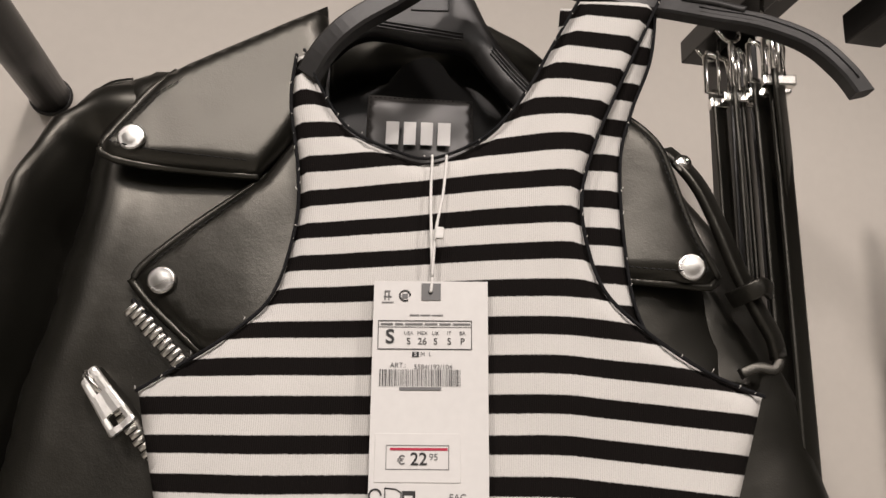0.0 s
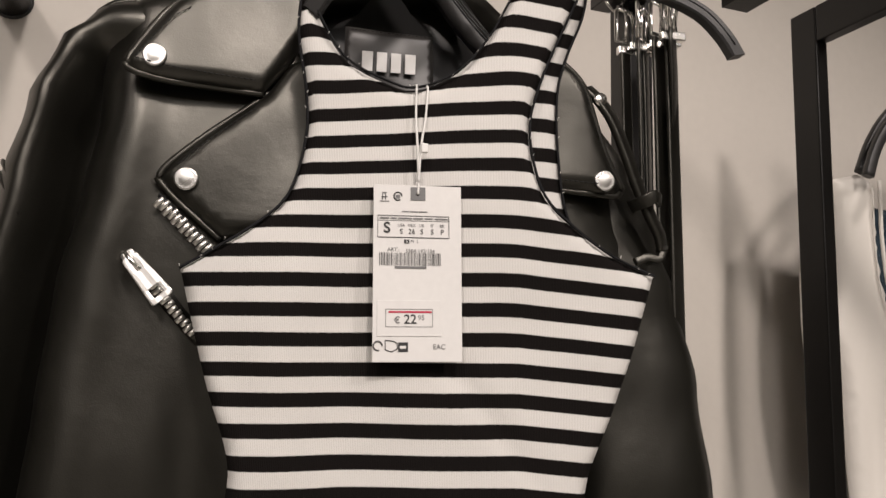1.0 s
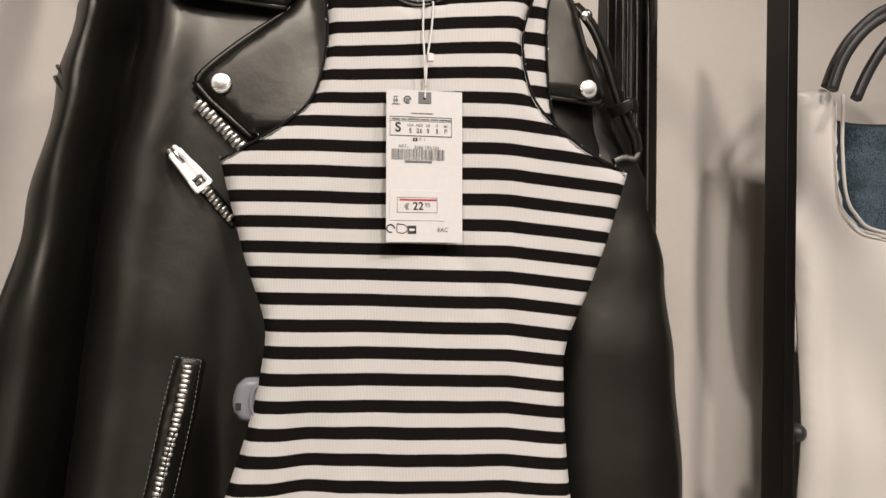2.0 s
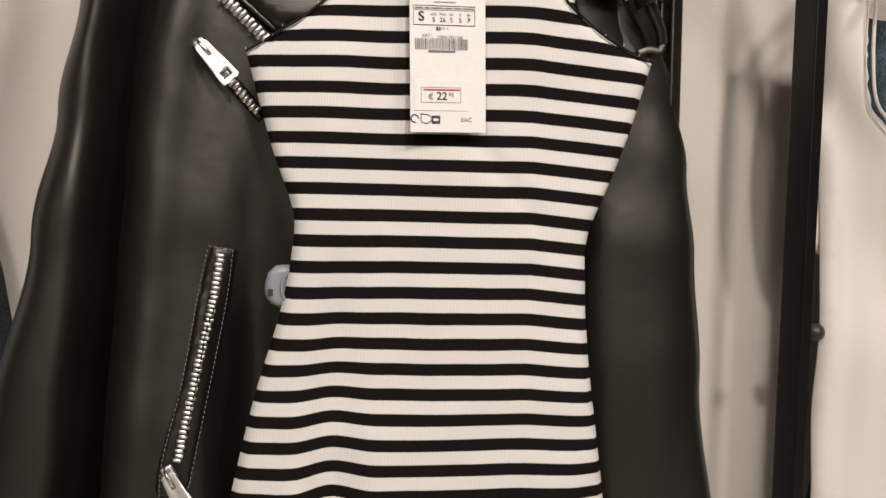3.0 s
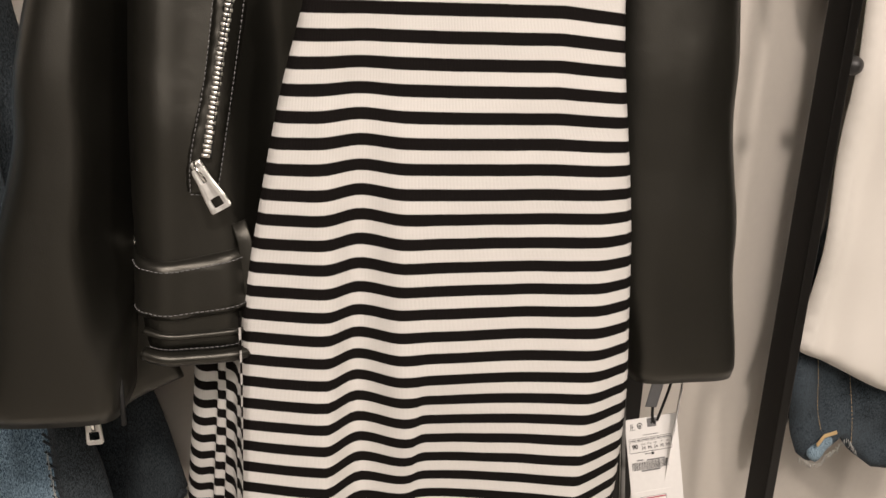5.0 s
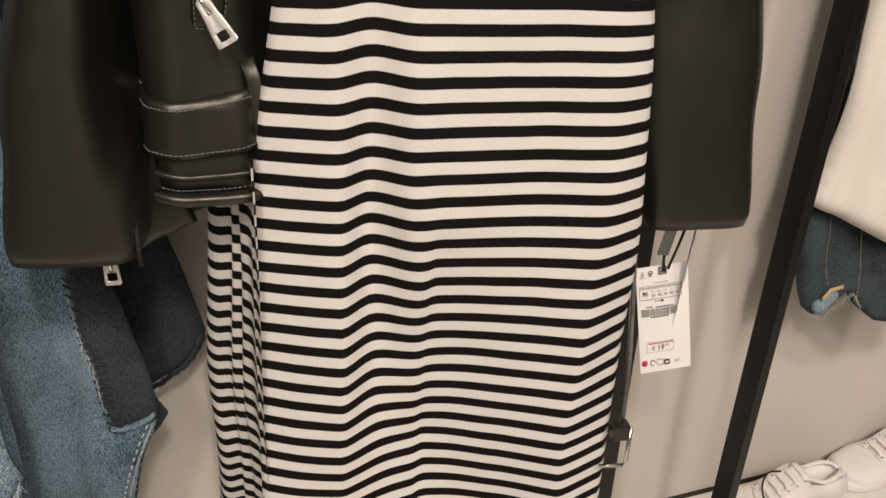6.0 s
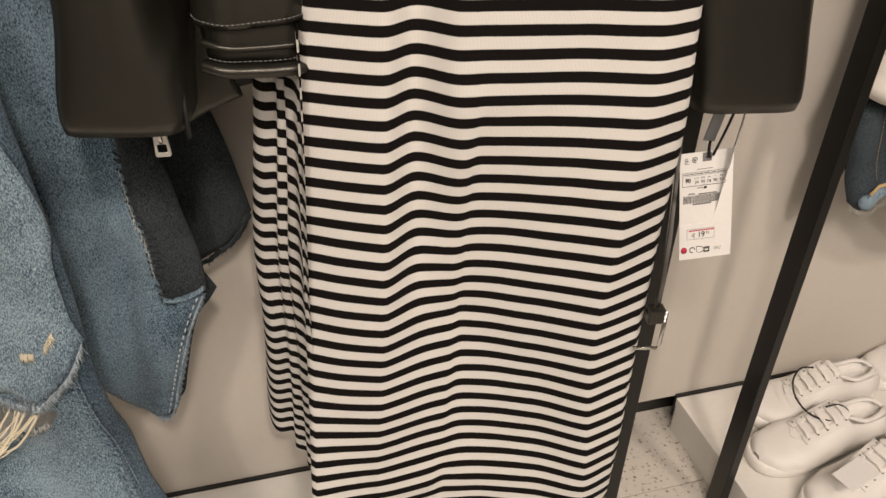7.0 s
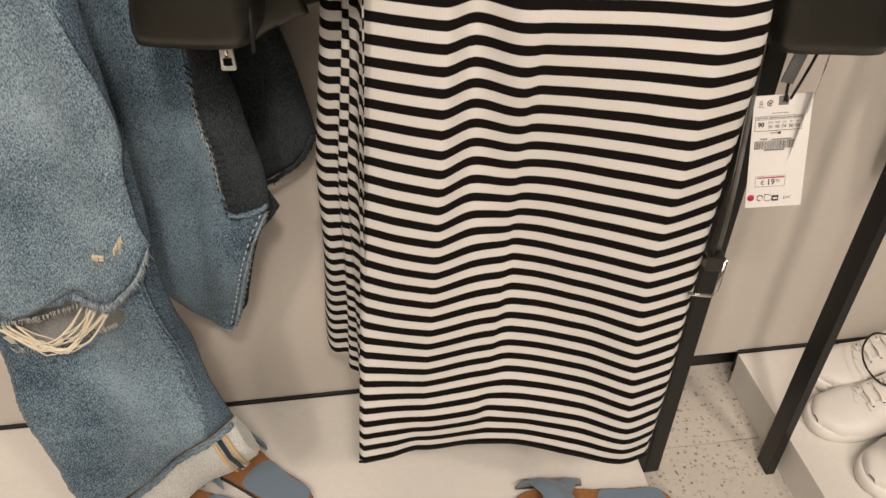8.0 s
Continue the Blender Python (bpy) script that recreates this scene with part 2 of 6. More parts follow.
def thing(name, label, category, group="", kind="", m=None):
    ob = new(name)
    ob.empty_display_size = 0.05
    if m is not None:
        ob.matrix_world = m
    return tagged(ob, label, category, group, kind)


def box(x0, y0, z0, x1, y1, z1, bevel=0.0, bm=None):
    bm = bm or bmesh.new()
    vs = bmesh.ops.create_cube(bm, size=1)["verts"]
    for v in vs:
        v.co = Vector(((x0 + x1) / 2 + v.co.x * (x1 - x0), (y0 + y1) / 2 + v.co.y * (y1 - y0), (z0 + z1) / 2 + v.co.z * (z1 - z0)))
    if bevel:
        edges = list({e for v in vs for e in v.link_edges})
        bmesh.ops.bevel(bm, geom=edges, offset=bevel, segments=2, affect="EDGES", profile=0.5)
    return bm


def spline(pts, step=0.006, closed=False, sharp=()):
    """A smooth line through points; the numbered ones in sharp stay corners."""
    p = [Vector(q) for q in pts]
    n = len(p)
    out = []
    for i in range(n if closed else n - 1):
        a, b = p[i], p[(i + 1) % n]
        pre = p[i - 1] if (closed or i > 0) and i not in sharp else a
        post = p[(i + 2) % n] if (closed or i < n - 2) and (i + 1) % n not in sharp else b
        k = max(1, int((b - a).length / step))
        for j in range(k):
            t = j / k
            t2, t3 = t * t, t * t * t
            m0, m1 = (b - pre) * 0.5, (post - a) * 0.5
            out.append(a * (2 * t3 - 3 * t2 + 1) + m0 * (t3 - 2 * t2 + t) + b * (3 * t2 - 2 * t3) + m1 * (t3 - t2))
    if not closed:
        out.append(p[-1])
    return out


def tube(path, radius, sides=6, bm=None, flat=1.0, taper=None, closed=False):
    """A round or flattened bar along a line of points."""
    bm = bm or bmesh.new()
    path = [Vector(p) for p in path]
    n = len(path)
    up = Vector((0.31, 0.2, 0.93)).normalized()
    rings = []
    for i, p in enumerate(path):
        d = (path[(i + 1) % n] - path[i - 1]) if closed else (path[min(i + 1, n - 1)] - path[max(i - 1, 0)])
        d.normalize()
        s = d.cross(up)
        if s.length < 1e-4:
            s = d.cross(Vector((1, 0, 0)))
        s.normalize()
        t = s.cross(d)
        r = radius * (taper(i / max(1, n - 1)) if taper else 1)
        rings.append([bm.verts.new(p + s * (math.cos(a) * r) + t * (math.sin(a) * r * flat)) for a in (2 * math.pi * k / sides for k in range(sides))])
    for i in range(n if closed else n - 1):
        A, Bq = rings[i], rings[(i + 1) % n]
        for k in range(sides):
            bm.faces.new((A[k], A[(k + 1) % sides], Bq[(k + 1) % sides], Bq[k]))
    if not closed:
        bm.faces.new(rings[0][::-1])
        bm.faces.new(rings[-1])
    return bm


def bar(path, w, h, side, bm=None):
    """A rectangular bar along a path: w across the direction side, h along it."""
    bm = bm or bmesh.new()
    path = [Vector(p) for p in path]
    side = Vector(side).normalized()
    rings = []
    n = len(path)
    for i, p in enumerate(path):
        d = (path[min(i + 1, n - 1)] - path[max(i - 1, 0)]).normalized()
        o = d.cross(side).normalized()
        c = 0.75
        prof = ((-w, -h * c), (-w * c, -h), (w * c, -h), (w, -h * c), (w, h * c), (w * c, h), (-w * c, h), (-w, h * c))
        rings.append([bm.verts.new(p + o * (u / 2) + side * (v / 2)) for u, v in prof])
    m = len(rings[0])
    for a, b in zip(rings, rings[1:]):
        for k in range(m):
            bm.faces.new((a[k], a[(k + 1) % m], b[(k + 1) % m], b[k]))
    bm.faces.new(rings[0][::-1])
    bm.faces.new(rings[-1])
    return bm


def panel(outline, depth, thick=0.004, step=0.008, roll=0.012, sink=0.008, holes=(), uv=None, seed=1):
    """A sewn sheet: an outline of (x, z) points, filled with a fine net at y = depth(x, z), its rim rounded back, with a back side."""
    pts = [Vector((p[0], p[-1])) for p in outline]
    nb = len(pts)
    arr = np.array([(p.x, p.y) for p in pts])
    nxt = np.roll(arr, -1, axis=0)
    seg = nxt - arr
    ll = (seg ** 2).sum(1) + 1e-12

    def rim(q):
        t = np.clip(((q - arr) * seg).sum(1) / ll, 0, 1)
        return math.sqrt((((arr + seg * t[:, None]) - q) ** 2).sum(1).min())

    def inside(q):
        x, z = q
        c = (arr[:, 1] > z) != (nxt[:, 1] > z)
        xi = arr[:, 0] + (z - arr[:, 1]) / np.where(seg[:, 1] == 0, 1e-9, seg[:, 1]) * seg[:, 0]
        return bool(np.count_nonzero(c & (x < xi)) % 2)
    lo, hi = arr.min(0), arr.max(0)
    inner = []
    row = 0
    z = lo[1] + step * 0.5
    while z < hi[1]:
        x = lo[0] + step * (0.25 if row % 2 else 0.75)
        while x < hi[0]:
            q = np.array((x, z))
            if inside(q) and rim(q) > step * 0.45:
                inner.append(Vector((x, z)))
            x += step
        z += step * 0.87
        row += 1
    verts, _, faces, *_ = delaunay_2d_cdt(pts + inner, [], [list(range(nb))], 1, 1e-6)
    bm = bmesh.new()
    front, back = [], []
    for v in verts:
        d = rim(np.array((v.x, v.y)))
        e = max(0.0, 1 - d / roll) if roll else 0.0
        y = depth(v.x, v.y) + sink * (1 - math.sqrt(max(0.0, 1 - e * e)))
        front.append(bm.verts.new((v.x, y, v.y)))
        back.append(bm.verts.new((v.x, y + thick, v.y)))
    count = {}
    for f in faces:
        if len(f) < 3:
            continue
        c = sum((verts[i] for i in f), Vector((0, 0))) / len(f)
        if any(h(c.x, c.y) for h in holes):
            continue
        a = (verts[f[1]] - verts[f[0]]).cross(verts[f[2]] - verts[f[0]]) if len(f) >= 3 else 1
        f = list(f) if a > 0 else list(f)[::-1]
        try:
            bm.faces.new([front[i] for i in f])
            bm.faces.new([back[i] for i in f[::-1]])
        except ValueError:
            continue
        for i in range(len(f)):
            count[(f[i], f[(i + 1) % len(f)])] = 1
    for (i, j) in list(count):
        if (j, i) not in count:
            try:
                bm.faces.new((front[j], front[i], back[i], back[j]))
            except ValueError:
                pass
    bmesh.ops.delete(bm, geom=[v for v in bm.verts if not v.link_faces], context="VERTS")
    if uv:
        lay = bm.loops.layers.uv.new("cloth")
        for f in bm.faces:
            for lp in f.loops:
                lp[lay].uv = uv(lp.vert.co)
    return bm


def loft(rings, bm=None, caps=True, closed_ring=True):
    bm = bm or bmesh.new()
    R = [[bm.verts.new(p) for p in r] for r in rings]
    n = len(R[0])
    for a, b in zip(R, R[1:]):
        for k in range(n if closed_ring else n - 1):
            bm.faces.new((a[k], a[(k + 1) % n], b[(k + 1) % n], b[k]))
    if caps and closed_ring:
        bm.faces.new(R[0][::-1])
        bm.faces.new(R[-1])
    return bm


def lathe(profile, sides=24, axis="z", at=(0, 0, 0), bm=None):
    """A turned piece: (radius, height) points round an axis."""
    rings = []
    for r, h in profile:
        ring = []
        for k in range(sides):
            a = 2 * math.pi * k / sides
            p = (r * math.cos(a), r * math.sin(a), h) if axis == "z" else (r * math.cos(a), -h, r * math.sin(a))
            ring.append(Vector(p) + Vector(at))
        rings.append(ring)
    return loft(rings, bm)


def lerp(table, v):
    """Straight-line look-up in rows (key, value ...), keys rising."""
    if v <= table[0][0]:
        return table[0][1:]
    for a, b in zip(table, table[1:]):
        if v <= b[0]:
            t = (v - a[0]) / (b[0] - a[0])
            t = t * t * (3 - 2 * t)
            return tuple(p + (q - p) * t for p, q in zip(a[1:], b[1:]))
    return table[-1][1:]


def smooth01(v, a, b):
    t = min(1.0, max(0.0, (v - a) / (b - a)))
    return t * t * (3 - 2 * t)


def bell(v, s):
    return math.exp(-(v / s) ** 2)


def wob(x, z, s, k):
    """Slow unevenness of cloth, a few millimetres."""
    return k * noise.noise(Vector((x * s, 3.7, z * s)))


def stitches(path, length=0.0028, gap=0.0012, r=0.00045, bm=None):
    """Single machine stitches along a line."""
    bm = bm or bmesh.new()
    path = [Vector(p) for p in path]
    run, at = 0.0, 0.0
    acc = [0.0]
    for a, b in zip(path, path[1:]):
        acc.append(acc[-1] + (b - a).length)

    def pos(s):
        for i in range(len(path) - 1):
            if s <= acc[i + 1]:
                t = (s - acc[i]) / max(1e-9, acc[i + 1] - acc[i])
                return path[i].lerp(path[i + 1], t)
        return path[-1]
    while at + length < acc[-1]:
        tube([pos(at), pos(at + length * 0.5), pos(at + length)], r, 4, bm)
        at += length + gap
    return bm

# ---------- the shop: floor, wall, plinths, ceiling ----------
WALL_Y, FLOOR_Y = 0.70, 0.745


def setting(name, bm, mat, label, category, smooth=False):
    ob = part(name, bm, mat, None, smooth=smooth)
    ob.matrix_world = ROOM
    return tagged(ob, label, category, kind="structure")


floor = setting("floor", box(-4, -5, -0.06, 4, 0.80, -0.006), GROUT, "pale speckled terrazzo shop floor with thin grey joints", "floor")
setting("wall_back", box(-4, WALL_Y, 0.078, 4, WALL_Y + 0.12, 3.0), WALL, "greige painted shop wall behind the clothes", "wall")
setting("baseboard", box(-4, FLOOR_Y, -0.006, 4, FLOOR_Y + 0.03, 0.078), SHADOW_GAP, "black recessed skirting under the painted wall", "skirting")
# unseen enclosing walls and ceiling, their dark colour chosen to hold down fill light
setting("wall_left", box(-4.1, -5, -0.006, -4, 0.70, 3.0), WALL_FAR, "plain unseen side wall of the shop, darkened to cut bounced light", "wall")
setting("wall_right", box(4, -5, -0.006, 4.1, 0.70, 3.0), WALL_FAR, "plain unseen side wall of the shop, darkened to cut bounced light", "wall")
setting("wall_front", box(-4.1, -5.1, -0.006, 4.1, -5, 3.0), WALL_FAR, "plain unseen wall across the shop, darkened to cut bounced light", "wall")
setting("ceiling", box(-4.1, -5.1, 3.0, 4.1, 0.82, 3.1), CEIL, "plain unseen shop ceiling, darkened to cut bounced light", "ceiling")


def plinth(x0, x1, y0, label):
    t = thing("plinth", label, "plinth", "display plinths", m=ROOM)
    part("top_board", box(x0, y0, 0.058, x1, WALL_Y - 0.006, 0.078, 0.0015), WHITE, t, smooth=False)
    part("body", box(x0 + 0.001, y0 + 0.001, 0.0, x1 - 0.001, WALL_Y - 0.008, 0.0575), WHITE, t, smooth=False)
    # black strip: the shadow line in the gap behind the plinth, given as colour
    part("shadow_joint", box(x0, WALL_Y - 0.0055, 0.03, x1, WALL_Y - 0.001, 0.083), SHADOW_GAP, t, "black strip for the shade in the gap against the wall", smooth=False)
    return t


plinth(-1.6, 0.284, 0.22, "low white painted plinth carrying tan sandals under the jeans")
plinth(0.541, 1.9, 0.22, "low white painted plinth carrying white sneakers")

# ---------- the black steel frames ----------


def frame_rail(x, y, w, d, top, arm, label, slot=True):
    t = thing("display_frame", label, "clothes rail", "black steel frames", m=ROOM)
    part("post", box(x, y - d, 0.0, x + w, y, top, 0.0015), POST, t, smooth=False)
    part("arm", box(x, y - d - arm, top - 0.038, x + w, y - d - 0.0008, top, 0.0015), POST, t, smooth=False)
    return t


frame_rail(0.517, 0.526, 0.015, 0.033, 1.658, 0.75, "black steel frame post with a forward rail, on terrazzo")
frame_rail(0.316, 0.560, 0.026, 0.035, 1.69, 0.16, "slim black steel post with a short arm, carrying belts")


def wall_peg():
    t = thing("wall_rail", "round dark grey steel rail standing out from the greige wall", "clothes rail", m=ROOM)
    part("bar", tube([(-0.243, WALL_Y - 0.001 - 0.6 * k / 6, 1.612) for k in range(7)], 0.0165, 24), POST, t)
    part("wall_collar", lathe([(0.0168, 0.0), (0.0185, 0.0), (0.0185, 0.002), (0.0168, 0.003)], 24, "y", (-0.243, WALL_Y, 1.612)), HANGER, t)


wall_peg()

# ---------- the striped dress ----------
# The drape, fold line by fold line: height, place across, depth.  Each line runs down the whole cloth.
LEFT_EDGE = [(0.30, -0.208, 0.360), (0.36, -0.205, 0.366), (0.42, -0.203, 0.376), (0.52, -0.201, 0.393), (0.60, -0.198, 0.401), (0.70, -0.194, 0.408), (0.84, -0.188, 0.411), (1.06, -0.152, 0.405), (1.20, -0.122, 0.401)]
LEFT_SWELL = [(0.30, -0.180, 0.368), (0.36, -0.172, 0.373), (0.42, -0.169, 0.378), (0.52, -0.166, 0.3845), (0.60, -0.162, 0.388), (0.70, -0.160, 0.3955), (0.84, -0.158, 0.402), (1.06, -0.136, 0.402), (1.20, -0.112, 0.400)]
NEAR_RIDGE = [(0.30, -0.142, 0.3825), (0.36, -0.139, 0.3765), (0.42, -0.137, 0.3785), (0.52, -0.129, 0.3795), (0.60, -0.125, 0.381), (0.70, -0.121, 0.385), (0.84, -0.119, 0.3935), (1.06, -0.118, 0.3985), (1.20, -0.103, 0.400)]
VALLEY = [(0.30, -0.080, 0.3935), (0.36, -0.077, 0.390), (0.42, -0.079, 0.396), (0.52, -0.083, 0.3995), (0.60, -0.086, 0.4045), (0.70, -0.089, 0.4125), (0.84, -0.094, 0.4145), (1.06, -0.088, 0.408), (1.20, -0.085, 0.4035)]
SMALL_RIDGE = [(0.30, -0.057, 0.395), (0.42, -0.060, 0.401), (0.52, -0.061, 0.407), (0.60, -0.063, 0.4115), (0.70, -0.058, 0.407), (0.78, -0.052, 0.396), (0.84, -0.055, 0.393), (1.06, -0.055, 0.3985), (1.20, -0.055, 0.400)]
CREASE = [(0.30, -0.034, 0.396), (0.36, -0.036, 0.397), (0.42, -0.040, 0.4065), (0.52, -0.039, 0.4145), (0.60, -0.044, 0.417), (0.70, -0.030, 0.411), (0.79, -0.033, 0.4015), (0.84, -0.030, 0.395), (1.06, -0.020, 0.398), (1.20, -0.020, 0.400)]
FAR_SLOPE = [(0.30, 0.045, 0.382), (0.36, 0.044, 0.387), (0.42, 0.038, 0.394), (0.52, 0.030, 0.3995), (0.60, 0.022, 0.400), (0.70, 0.046, 0.394), (0.84, 0.040, 0.3945), (1.06, 0.045, 0.398), (1.20, 0.045, 0.400)]
RIGHT_RIDGE = [(0.30, 0.102, 0.371), (0.36, 0.101, 0.368), (0.42, 0.098, 0.370), (0.52, 0.090, 0.3745), (0.60, 0.088, 0.377), (0.70, 0.097, 0.379), (0.84, 0.106, 0.3865), (1.06, 0.100, 0.396), (1.20, 0.092, 0.400)]
RIGHT_EDGE = [(0.30, 0.145, 0.387), (0.42, 0.145, 0.391), (0.52, 0.146, 0.400), (0.60, 0.147, 0.404), (0.70, 0.148, 0.410), (0.84, 0.145, 0.403), (1.06, 0.125, 0.401), (1.20, 0.108, 0.402)]


def along(line, z):
    """A fold line's place and depth at a height."""
    if z <= line[0][0]:
        return line[0][1:]
    for a, b in zip(line, line[1:]):
        if z <= b[0]:
            t = (z - a[0]) / (b[0] - a[0])
            return tuple(p + (q - p) * t for p, q in zip(a[1:], b[1:]))
    return line[-1][1:]


def drape(x, z):
    """Cloth hung over its fold lines, rounded at each crest."""
    k = [along(line, z) for line in (LEFT_EDGE, LEFT_SWELL, NEAR_RIDGE, VALLEY, SMALL_RIDGE, CREASE, FAR_SLOPE, RIGHT_RIDGE, RIGHT_EDGE)]
    if x <= k[0][0]:
        return k[0][1]
    if x >= k[-1][0]:
        return k[-1][1]
    slope = [(b[1] - a[1]) / (b[0] - a[0]) for a, b in zip(k, k[1:])]
    tang = [slope[0]] + [0.0 if p * q <= 0 else 2 * p * q / (p + q) for p, q in zip(slope, slope[1:])] + [slope[-1]]
    for i in range(len(k) - 1):
        if x <= k[i + 1][0]:
            h = k[i + 1][0] - k[i][0]
            t = (x - k[i][0]) / h
            t2, t3 = t * t, t * t * t
            sharp = 0.8 * (1 - smooth01(z, 0.72, 0.92)) * smooth01(z, 0.30, 0.42)      # the two forward ridges are pressed to a crest
            a = sharp * slope[i] if i in (2, 7) else tang[i]
            b = sharp * slope[i] if i + 1 in (2, 7) else tang[i + 1]
            return k[i][1] * (2 * t3 - 3 * t2 + 1) + h * a * (t3 - 2 * t2 + t) + k[i + 1][1] * (3 * t2 - 2 * t3) + h * b * (t3 - t2)
    return k[-1][1]


def dress_y(x, z):
    y = 0.400 + (drape(x, z) - 0.400) * (1 - smooth01(z, 1.14, 1.24))
    # a short pinched crease that wanders down the middle of the skirt
    xc = along([(0.40, -0.062, 0), (0.56, -0.050, 0), (0.62, -0.050, 0), (0.74, -0.045, 0), (0.84, -0.040, 0)], z)[0]
    y += 0.0014 * math.tanh((x - xc) / 0.003) * bell(x - xc, 0.012) * smooth01(z, 0.40, 0.48) * (1 - smooth01(z, 0.80, 0.88))
    y += 0.005 * bell(x + 0.045, 0.03) * smooth01(z, 0.95, 1.15) * (1 - smooth01(z, 1.3, 1.42))
    y -= 0.005 * bell(x + 0.095, 0.022) * smooth01(z, 1.12, 1.22) * (1 - smooth01(z, 1.33, 1.4))
    up = smooth01(z, 0.9, 1.1)
    return y + wob(x, z, 9, 0.0008 + 0.0017 * up) + wob(x, z, 30, 0.0007 + 0.0010 * up) + 0.0035 * bell((x - 0.03) * 0.8 + (z - 1.27) * 0.6, 0.008) * bell(z - 1.27, 0.06)


FRONT = [(-0.157, 1.342), (-0.140, 1.353), (-0.111, 1.373), (-0.092, 1.394), (-0.083, 1.431), (-0.084, 1.463), (-0.091, 1.503), (-0.0905, 1.533), (-0.086, 1.535),
         (-0.075, 1.512), (-0.058, 1.488), (-0.031, 1.475), (-0.010, 1.472), (0.018, 1.486), (0.039, 1.512), (0.054, 1.541), (0.071, 1.574), (0.116, 1.574),
         (0.098, 1.533), (0.077, 1.482), (0.070, 1.446), (0.079, 1.406), (0.099, 1.384), (0.132, 1.362), (0.162, 1.350), (0.149, 1.304), (0.133, 1.259), (0.114, 1.212),
         (0.113, 1.17), (0.119, 1.10), (0.136, 0.98), (0.145, 0.88), (0.151, 0.78), (0.148, 0.60), (0.145, 0.42), (0.140, 0.2965), (0.06, 0.2965), (-0.06, 0.2965), (-0.15, 0.2965), (-0.216, 0.2965),
         (-0.211, 0.42), (-0.204, 0.60), (-0.198, 0.75), (-0.190, 0.87), (-0.176, 0.955), (-0.151, 1.072), (-0.130, 1.147), (-0.121, 1.20), (-0.122, 1.228), (-0.138, 1.274)]
FRONT_SHARP = (0, 7, 8, 16, 17, 24, 35, 39)


def on_dress(p, off=0.0):
    return Vector((p[0], dress_y(p[0], p[1]) + off, p[1]))


def striped_dress():
    t = thing("striped_dress", "long sleeveless black and white striped knit dress on a hanger", "dress")
    line = spline([Vector(p).to_2d().to_3d() for p in FRONT], 0.007, True, FRONT_SHARP)
    part("front", panel([(p.x, p.y) for p in line], dress_y, 0.0016, 0.0062, 0.008, 0.006, uv=lambda c: (c.x, c.z + smooth01(c.z, 1.22, 1.36) * 0.042 * max(0.0, 0.05 - c.x) + smooth01(c.z, 1.36, 1.47) * 0.062 * max(0.0, 0.06 - c.x) + 0.0025 * smooth01(c.z, 1.33, 1.42) * smooth01(0.03 - c.x, 0.0, 0.1) - 0.0045 * smooth01(c.z, 1.45, 1.53) * smooth01(c.x, 0.0, 0.05) + smooth01(c.z, 0.95, 1.15) * (0.105 - 0.030 * smooth01(c.z, 1.18, 1.28)) * max(0.0, c.x - 0.064) - 0.003 * bell(c.x + 0.090, 0.024) * smooth01(c.z, 0.90, 1.0) * (1 - smooth01(c.z, 1.05, 1.15)))), KNIT, t)
    # upper back: straps and the back armhole edge that show past the front
    BACK = [(0.060, 1.571), (0.115, 1.570), (0.112, 1.540), (0.102, 1.511), (0.095, 1.481), (0.0960, 1.434), (0.104, 1.389), (0.13, 1.350), (0.15, 1.335), (0.10, 1.25), (0.04, 1.30), (0.05, 1.44)]
    bl = spline([Vector(p).to_3d() for p in BACK], 0.008, True, (0, 1, 8, 9))
    dy = lambda x, z: 0.416 - 0.010 * smooth01(z, 1.5, 1.57)
    keep = panel([(p.x, p.y) for p in bl], dy, 0.0014, 0.009, 0.006, 0.003, uv=lambda c: (c.x + 0.3, c.z * 0.93 + 0.0075))
    part("upper_back", keep, KNIT, t)
    # lower back: a folded curtain of cloth that hangs behind and to the side of the front
    rings = []
    zs = [0.2965 + 0.010 * i for i in range(62)]
    prof = [(-0.196, 0.012), (-0.205, 0.045), (-0.216, 0.080), (-0.231, 0.098), (-0.233, 0.122), (-0.250, 0.130), (-0.256, 0.158), (-0.276, 0.160), (-0.291, 0.178), (-0.294, 0.200), (-0.272, 0.212),
            (-0.15, 0.190), (-0.02, 0.175), (0.08, 0.130), (0.122, 0.070), (0.136, 0.030)]
    for z in zs:
        s = lerp([(0.28, 1.0), (0.55, 0.80), (0.85, 0.58), (1.0, 0.4)], z)[0]
        ring = []
        for i, p in enumerate(spline([(a, b, 0) for a, b in prof], 0.005)):
            x = (-0.196 + (p.x + 0.196) * (0.05 + 0.86 * s) + 0.012 * smooth01(z, 0.6, 0.9)) if p.x < -0.196 else p.x + 0.010 * smooth01(z, 0.6, 0.9) * (1 if p.x < 0 else -1)
            ring.append((x + wob(p.x * 8, z, 6, 0.003), 0.386 + p.y * s + 0.006 * (1 - s) + wob(x * 5, z, 7, 0.004), z))
        rings.append(ring)
    bm = loft(rings, caps=False, closed_ring=False)
    lay = bm.loops.layers.uv.new("cloth")
    for f in bm.faces:
        for lp in f.loops:
            lp[lay].uv = (lp.vert.co.x + lp.vert.co.y, lp.vert.co.z)
    bmesh.ops.recalc_face_normals(bm, faces=bm.faces)
    part("lower_back", bm, KNIT, t)
    # dark bound edges
    neck = [on_dress((p.x, p.y), -0.0008) for p in spline([Vector(p).to_3d() for p in FRONT[8:17]], 0.004)]
